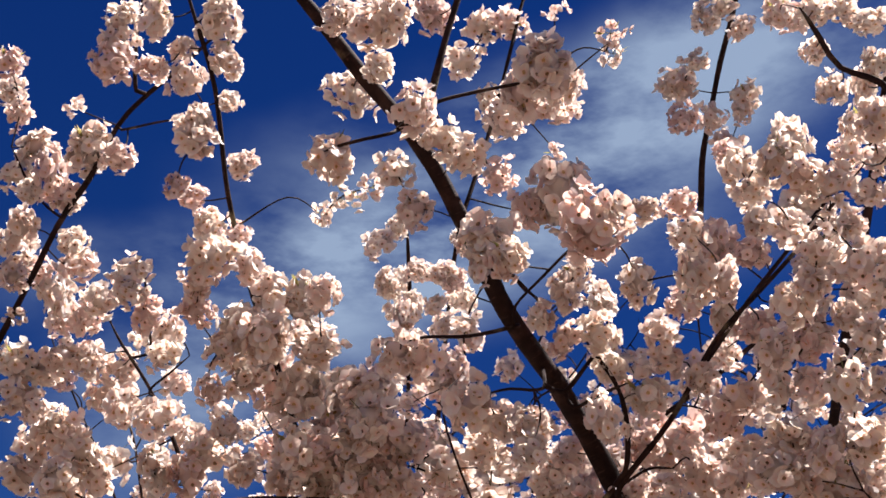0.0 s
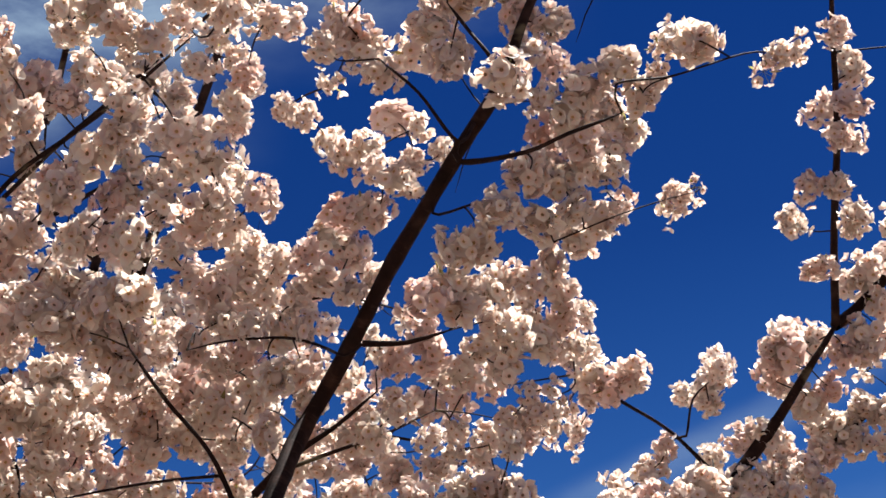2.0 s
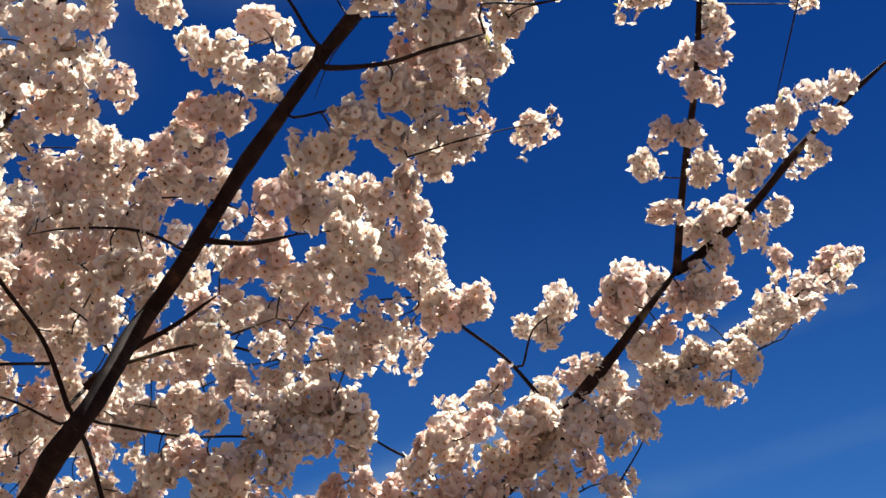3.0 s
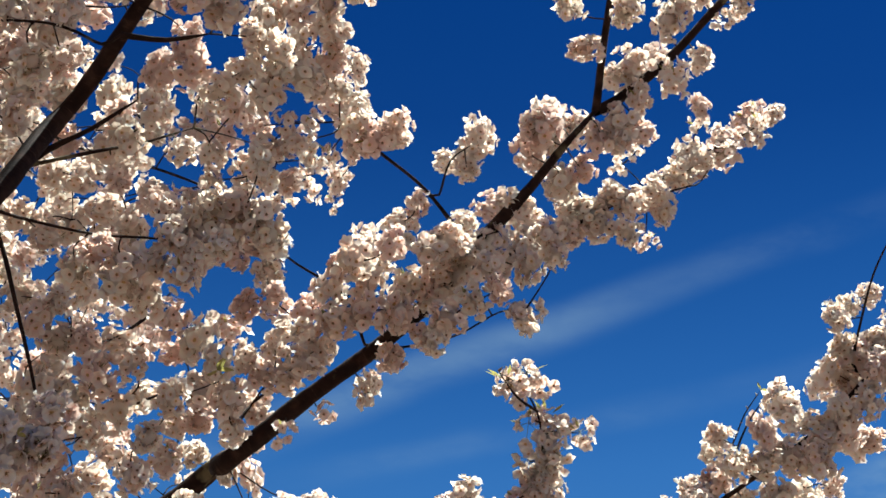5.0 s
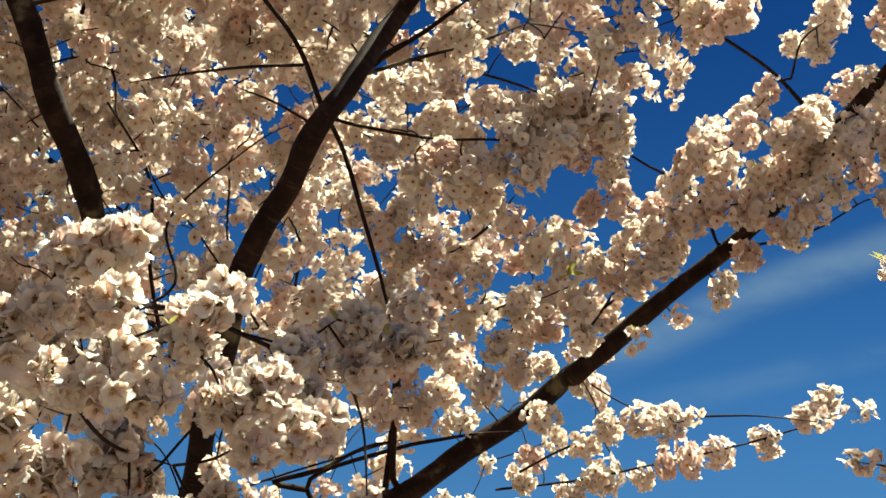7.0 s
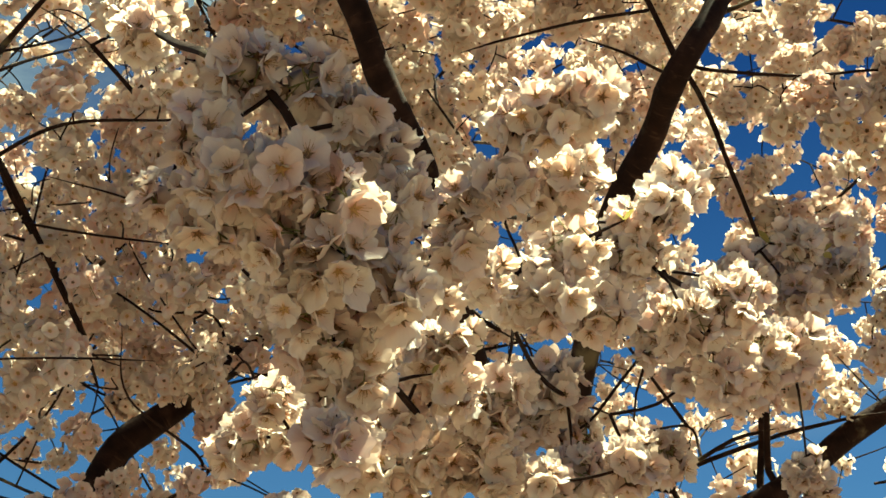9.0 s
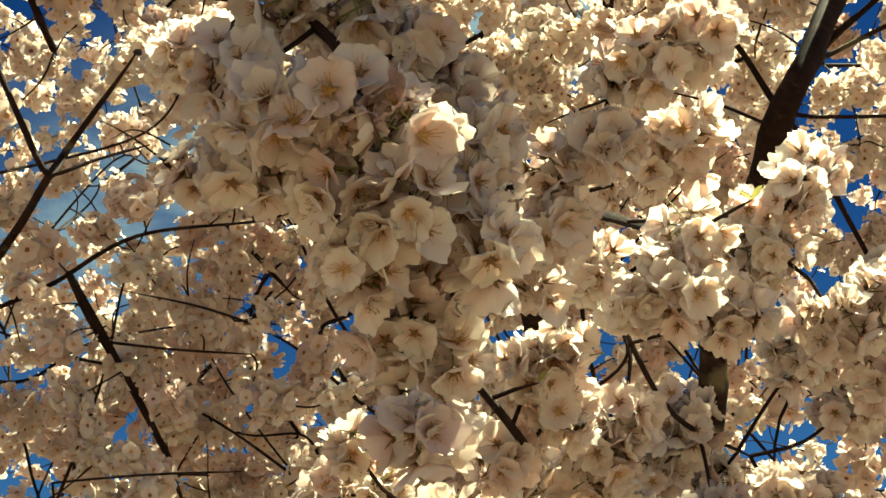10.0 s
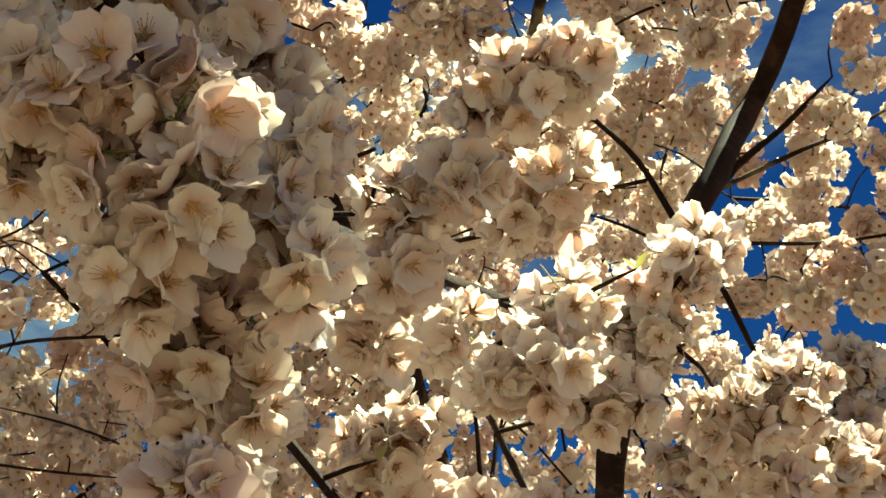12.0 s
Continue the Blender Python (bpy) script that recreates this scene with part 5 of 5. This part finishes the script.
# the near sunlit sprays
blooms((-0.214, 1.372, 1.678, 0.026), (-0.189, 1.378, 1.688, 0.014), (-0.237, 1.366, 1.672, 0.014), (-0.245, 1.364, 1.624, 0.021), (-0.218, 1.421, 1.652, 0.025), (-0.240, 1.418, 1.639, 0.018), (-0.276, 1.357, 1.611, 0.017), (-0.280, 1.370, 1.583, 0.021), (-0.285, 1.446, 1.595, 0.019), (-0.304, 1.393, 1.567, 0.016), meshes=SINGLE)
blooms((-0.250, 1.530, 1.648, 0.028), (-0.259, 1.514, 1.603, 0.027), (-0.282, 1.508, 1.595, 0.019), (-0.239, 1.576, 1.617, 0.025), (-0.216, 1.615, 1.676, 0.030), (-0.187, 1.590, 1.701, 0.019), (-0.172, 1.607, 1.727, 0.015), (-0.216, 1.603, 1.699, 0.017), (-0.224, 1.762, 1.665, 0.036), (-0.190, 1.795, 1.699, 0.024), meshes=SINGLE)
blooms((-0.167, 1.823, 1.734, 0.025), (-0.164, 1.870, 1.693, 0.030), (-0.123, 1.947, 1.811, 0.027), (-0.131, 1.969, 1.762, 0.027), (-0.217, 1.867, 1.655, 0.030), (-0.195, 1.984, 1.682, 0.027), (-0.320, 1.729, 1.605, 0.035), (-0.322, 1.800, 1.583, 0.029), (-0.347, 1.735, 1.571, 0.023), (-0.333, 1.581, 1.530, 0.029), meshes=SINGLE)
blooms((-0.314, 1.575, 1.556, 0.016), (-0.335, 1.515, 1.538, 0.023), (-0.342, 1.481, 1.552, 0.021), (-0.322, 1.482, 1.566, 0.017), (-0.375, 1.511, 1.513, 0.023), (-0.379, 1.575, 1.504, 0.020), (-0.482, 1.512, 1.539, 0.020), (-0.525, 1.560, 1.528, 0.021), (-0.494, 1.573, 1.528, 0.021), (-0.540, 1.562, 1.512, 0.017), meshes=SINGLE)
blooms((-0.437, 1.555, 1.495, 0.020), (-0.407, 1.567, 1.496, 0.016), (-0.328, 2.064, 1.652, 0.018), (-0.367, 1.637, 1.512, 0.021), meshes=SINGLE)
blooms((-0.147, 1.667, 1.646, 0.029), (-0.136, 1.716, 1.617, 0.032), (-0.112, 1.756, 1.634, 0.027), (-0.181, 1.641, 1.622, 0.026), (-0.163, 1.682, 1.592, 0.026), (-0.137, 2.029, 1.791, 0.036), (-0.092, 2.035, 1.813, 0.033), (-0.094, 2.118, 1.887, 0.032), (-0.162, 2.010, 1.820, 0.027), (-0.178, 1.916, 1.760, 0.028), meshes=SINGLE)
blooms((-0.299, 1.726, 1.526, 0.030), (-0.234, 1.669, 1.514, 0.026), (-0.249, 1.855, 1.568, 0.026), (-0.313, 1.678, 1.505, 0.026), (-0.337, 1.627, 1.503, 0.025), (-0.376, 1.612, 1.510, 0.025), (-0.400, 1.610, 1.494, 0.023), (-0.156, 2.196, 1.633, 0.032), meshes=SINGLE)
# the crown's depth behind the limbs
thicket((-1.602, 1.903, 2.811), (1.065, 0.571, 0.005), (-0.311, 0.591, -1.079), (-0.882, 1.065, 0.849), 400)
thicket((-0.990, 2.566, 3.097), (1.036, 0.555, 0.005), (-0.336, 0.638, -1.166), (-0.314, 1.081, 0.692), 130)
thicket((-1.446, 2.459, 2.719), (1.278, 0.339, 0.094), (-0.021, 0.286, -0.742), (-0.488, 0.990, 0.516), 120)
thicket((-0.857, 3.200, 2.409), (1.000, 0.266, 0.074), (-0.020, 0.266, -0.691), (-0.245, 1.132, 0.338), 50)
thicket((-1.203, 2.413, 3.198), (1.164, 0.256, -0.055), (-0.127, 0.423, -0.717), (-0.373, 1.030, 0.532), 70)
thicket((-0.786, 2.647, 3.131), (0.771, 0.016, -0.029), (-0.039, 0.441, -0.797), (-0.288, 1.086, 0.516), 35)
thicket((-1.411, 2.216, 3.255), (1.108, 0.642, 0.007), (-0.160, 0.281, -0.468), (-0.358, 0.925, 0.518), 60)
thicket((-2.299, 1.939, 3.304), (0.885, 0.513, 0.005), (-0.144, 0.253, -0.421), (-0.538, 0.621, 0.415), 40)
branch('twig', 0.0023, 0.0011, (1.048, 2.419, 3.336), (1.014, 2.489, 3.208), (0.979, 2.563, 3.076))
branch('twig', 0.0020, 0.0010, (0.158, 2.238, 3.042), (0.105, 2.272, 2.982), (0.071, 2.310, 2.912))
branch('twig', 0.0020, 0.0010, (0.360, 2.193, 3.261), (0.336, 2.220, 3.210), (0.314, 2.243, 3.167))
branch('twig', 0.0021, 0.0011, (-0.850, 1.909, 3.431), (-0.809, 1.930, 3.479), (-0.763, 1.953, 3.528))
# unseen branch and its blossom clump, added to shade the near hanging spray
branch('branch', 0.009, 0.003, (-1.266, 1.513, 3.622), (-0.526, 1.550, 3.620), (0.040, 1.640, 3.260), (0.260, 1.660, 3.120))
thicket((0.130, 1.580, 3.050), (0.15, 0.0, 0.0), (0.0, 0.14, 0.0), (0.0, 0.0, 0.200), 30, twigs=False)
# more of the crown's depth
thicket((-1.630, 2.315, 2.176), (0.946, 0.398, 0.018), (-0.094, 0.247, -0.543), (-0.755, 1.128, 0.455), 110)
# tops
blooms((-0.896, 1.835, 3.345, 0.056), (-0.968, 1.884, 3.367, 0.047), (-0.856, 1.931, 3.440, 0.043), (-0.840, 1.839, 3.304, 0.040), (0.023, 2.198, 3.372, 0.053), (0.070, 2.248, 3.316, 0.053), (0.038, 2.290, 3.276, 0.053), (0.078, 2.287, 3.195, 0.052), (0.006, 2.325, 3.243, 0.048), (-0.031, 2.114, 3.332, 0.041))
blooms((0.175, 2.214, 3.296, 0.051), (0.217, 2.210, 3.253, 0.046), (0.151, 2.252, 3.363, 0.047))
blooms((-0.585, 2.500, 3.387, 0.058), (-0.494, 2.480, 3.337, 0.058), (-0.595, 2.500, 3.259, 0.051), (-0.556, 2.591, 3.322, 0.053), (-0.468, 2.580, 3.295, 0.053), (-0.401, 2.593, 3.315, 0.047), (-0.426, 2.579, 3.207, 0.052), (-0.523, 2.588, 3.232, 0.053), (-0.609, 2.531, 3.197, 0.046), (-0.362, 2.553, 3.386, 0.047))
blooms((0.205, 2.221, 2.877, 0.044), (0.263, 2.306, 2.906, 0.045), (0.347, 2.350, 2.948, 0.041), (0.322, 2.378, 2.864, 0.041), (0.211, 2.274, 2.812, 0.044), (0.156, 2.200, 2.803, 0.043), (0.281, 2.290, 2.841, 0.035), (0.377, 2.390, 2.911, 0.026))
blooms((0.683, 2.881, 2.794, 0.067), (0.671, 2.938, 2.784, 0.062), (0.711, 2.904, 2.851, 0.049), (0.553, 2.855, 2.773, 0.042), (0.538, 2.970, 2.739, 0.037))
thicket((-1.047, 2.784, 2.553), (0.880, 0.471, 0.004), (-0.153, 0.290, -0.530), (-0.322, 1.057, 0.529), 50)
thicket((-1.354, 2.428, 2.616), (0.799, 0.336, 0.135), (-0.030, 0.143, -0.281), (-0.539, 1.027, 0.587), 70)
thicket((-1.465, 2.121, 2.377), (0.347, 0.234, 0.057), (-0.084, 0.243, -0.579), (-0.732, 0.949, 0.503), 60)
# unseen upper crown, added to cast shade on parts of the tree below
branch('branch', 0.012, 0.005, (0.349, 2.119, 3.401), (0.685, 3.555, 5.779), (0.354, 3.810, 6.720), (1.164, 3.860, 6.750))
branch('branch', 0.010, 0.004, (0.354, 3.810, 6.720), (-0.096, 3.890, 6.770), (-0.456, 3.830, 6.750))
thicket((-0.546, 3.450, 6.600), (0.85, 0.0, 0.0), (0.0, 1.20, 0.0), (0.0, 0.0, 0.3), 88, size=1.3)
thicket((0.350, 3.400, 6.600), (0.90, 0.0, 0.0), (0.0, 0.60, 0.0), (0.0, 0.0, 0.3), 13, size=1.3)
# small clumps set sunward of single blossom masses, to darken them
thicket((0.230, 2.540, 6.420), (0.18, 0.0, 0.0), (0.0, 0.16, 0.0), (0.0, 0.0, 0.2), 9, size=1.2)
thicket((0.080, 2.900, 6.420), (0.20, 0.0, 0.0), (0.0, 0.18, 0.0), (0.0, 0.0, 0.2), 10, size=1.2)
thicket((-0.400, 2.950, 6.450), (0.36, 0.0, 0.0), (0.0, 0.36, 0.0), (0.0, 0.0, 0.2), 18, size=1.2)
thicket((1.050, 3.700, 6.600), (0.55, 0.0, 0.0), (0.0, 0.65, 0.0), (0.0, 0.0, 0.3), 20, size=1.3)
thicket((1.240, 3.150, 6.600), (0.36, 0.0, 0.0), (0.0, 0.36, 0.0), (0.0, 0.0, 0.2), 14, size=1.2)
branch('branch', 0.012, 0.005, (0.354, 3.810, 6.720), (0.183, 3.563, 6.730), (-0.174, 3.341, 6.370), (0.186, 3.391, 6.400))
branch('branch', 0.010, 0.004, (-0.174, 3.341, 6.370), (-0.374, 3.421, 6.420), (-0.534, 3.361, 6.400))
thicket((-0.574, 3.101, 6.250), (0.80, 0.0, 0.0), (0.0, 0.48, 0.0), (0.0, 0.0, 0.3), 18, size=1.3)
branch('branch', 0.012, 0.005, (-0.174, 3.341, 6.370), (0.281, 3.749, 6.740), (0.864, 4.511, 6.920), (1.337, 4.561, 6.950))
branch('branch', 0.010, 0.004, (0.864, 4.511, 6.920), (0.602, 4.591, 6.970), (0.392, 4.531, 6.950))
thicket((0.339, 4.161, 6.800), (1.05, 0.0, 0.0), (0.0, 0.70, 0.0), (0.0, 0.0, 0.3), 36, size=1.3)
# low boughs that carry the sprays against the open sky
branch('branch', 0.0140, 0.0068, (-0.632, 3.327, 1.786), (-0.126, 3.449, 1.522), (0.380, 3.572, 1.562), (0.902, 3.698, 1.923))
branch('branch', 0.0110, 0.0036, (-0.632, 3.327, 1.786), (-0.211, 3.069, 1.440), (0.210, 2.811, 1.399), (0.644, 2.545, 1.675))

# young leaves that open beside the flowers
def leaf_mesh(seed):
    """A small pointed blade of length 1 along +x, folded along its rib and curled at the tip."""
    rg = random.Random(seed)
    fold, curl = rg.uniform(0.25, 0.6), rg.uniform(-0.5, 0.3)
    pts = []
    for i in range(7):
        f = i / 6
        w = 0.23 * math.sin(math.pi * min(1.0, f * 0.94 + 0.03)) ** 0.8
        for side in (-1, 0, 1):
            pts.append((f, side * w, fold * abs(side) * w + curl * f * f * 0.5 + 0.012 * math.sin(9 * f + side)))
    bits = Bits()
    bits.add(pts, [(i * 3 + k, i * 3 + k + 1, i * 3 + k + 4, i * 3 + k + 3) for i in range(6) for k in range(2)], [(p[1] + 0.5, p[0]) for p in pts], 0)
    return bits.mesh("leaf", (LEAF,))


LEAVES = [leaf_mesh(i) for i in range(5)]


def leaf_tuft(x, y, z, count, size):
    p = Vector((x, y, z)) - TREE_AT
    carrier, root = nearest_branch(p)
    for k in range(count):
        ob = new("leaf", rng.choice(LEAVES))
        ob.parent = carrier
        tilt = Euler((rng.uniform(-0.6, 0.6), rng.uniform(-1.1, 0.2), rng.uniform(0, 6.28)))
        ob.matrix_basis = Matrix.LocRotScale(p, tilt, [size * rng.uniform(0.75, 1.2)] * 3)
        tagged(ob, "yellow-green young leaf")
    CLUSTERS.append((p, root, carrier))


for tuft in ((-0.216, 1.372, 1.662, 2, 0.010), (-0.204, 1.528, 1.666, 2, 0.012), (-0.196, 1.590, 1.690, 2, 0.012), (-0.316, 1.428, 1.520, 1, 0.010),
             (-0.101, 1.973, 1.812, 3, 0.016), (-0.151, 1.934, 1.812, 2, 0.016), (0.050, 2.816, 2.208, 5, 0.026), (0.041, 2.913, 2.238, 5, 0.026),
             (0.590, 2.345, 2.035, 2, 0.014), (1.313, 3.545, 2.464, 3, 0.022)):
    leaf_tuft(*tuft)


def bud_twig(*points):
    """A bare twig with a closed bud at each knot."""
    twig = branch("twig", 0.0024, 0.0012, *points)
    pts = next(p for o, p in BRANCHES if o == twig)
    for i in range(2, len(pts), 2):
        bits = Bits()
        p = Vector(pts[i])
        way = (Vector((rng.gauss(0, 1), rng.gauss(0, 1), rng.gauss(0.8, 0.6)))).normalized()
        tube(bits, [p + way * d for d in (0.0, 0.003, 0.006, 0.009)], 0.0026, 0.0010, rng, 5)
        bud = new("bud", bits.mesh("bud", (CALYX,)))
        bud.parent = twig


bud_twig((1.260, 3.690, 2.350), (1.272, 3.663, 2.378), (1.285, 3.612, 2.421), (1.313, 3.545, 2.464))
bud_twig((0.609, 2.363, 1.993), (0.575, 2.300, 1.990), (0.556, 2.265, 1.996), (0.538, 2.258, 2.020))
bud_twig((0.980, 2.950, 2.700), (1.030, 3.000, 2.740), (1.071, 3.040, 2.776), (1.110, 3.010, 2.840))

# spurs: each ball of blossom hangs on the nearest wood, a branch or another spur
nodes = []
wood = {}
for p, near, carrier in sorted(CLUSTERS, key=lambda c: (c[0] - c[1]).length):
    best, dist = near, (near - p).length
    if nodes and dist > 0.05:
        arr = np.array([n[0] for n in nodes])
        d = np.linalg.norm(arr - np.array(p), axis=1)
        k = int(d.argmin())
        if d[k] < dist * 0.75:
            best, carrier, dist = Vector(nodes[k][0]), nodes[k][1], float(d[k])
    if dist < 0.008 or dist > 0.30:
        continue
    side = Vector((rng.gauss(0, 0.10), rng.gauss(0, 0.10), rng.gauss(0.03, 0.08))) * dist
    line = spline([best, best.lerp(p, 0.5) + side, p], max(0.015, dist / 7))
    bits = wood.setdefault(carrier.name, (carrier, Bits()))[1]
    tube(bits, line, min(0.0030, 0.0014 + dist * 0.005), 0.0012, rng, 5)
    nodes += [(tuple(q), carrier) for q in line[1:]]
for ob, bits in wood.values():
    spur = new("spur", bits.mesh("spur", (BARK,)))
    spur.parent = ob
    tagged(spur, kind="stuff")
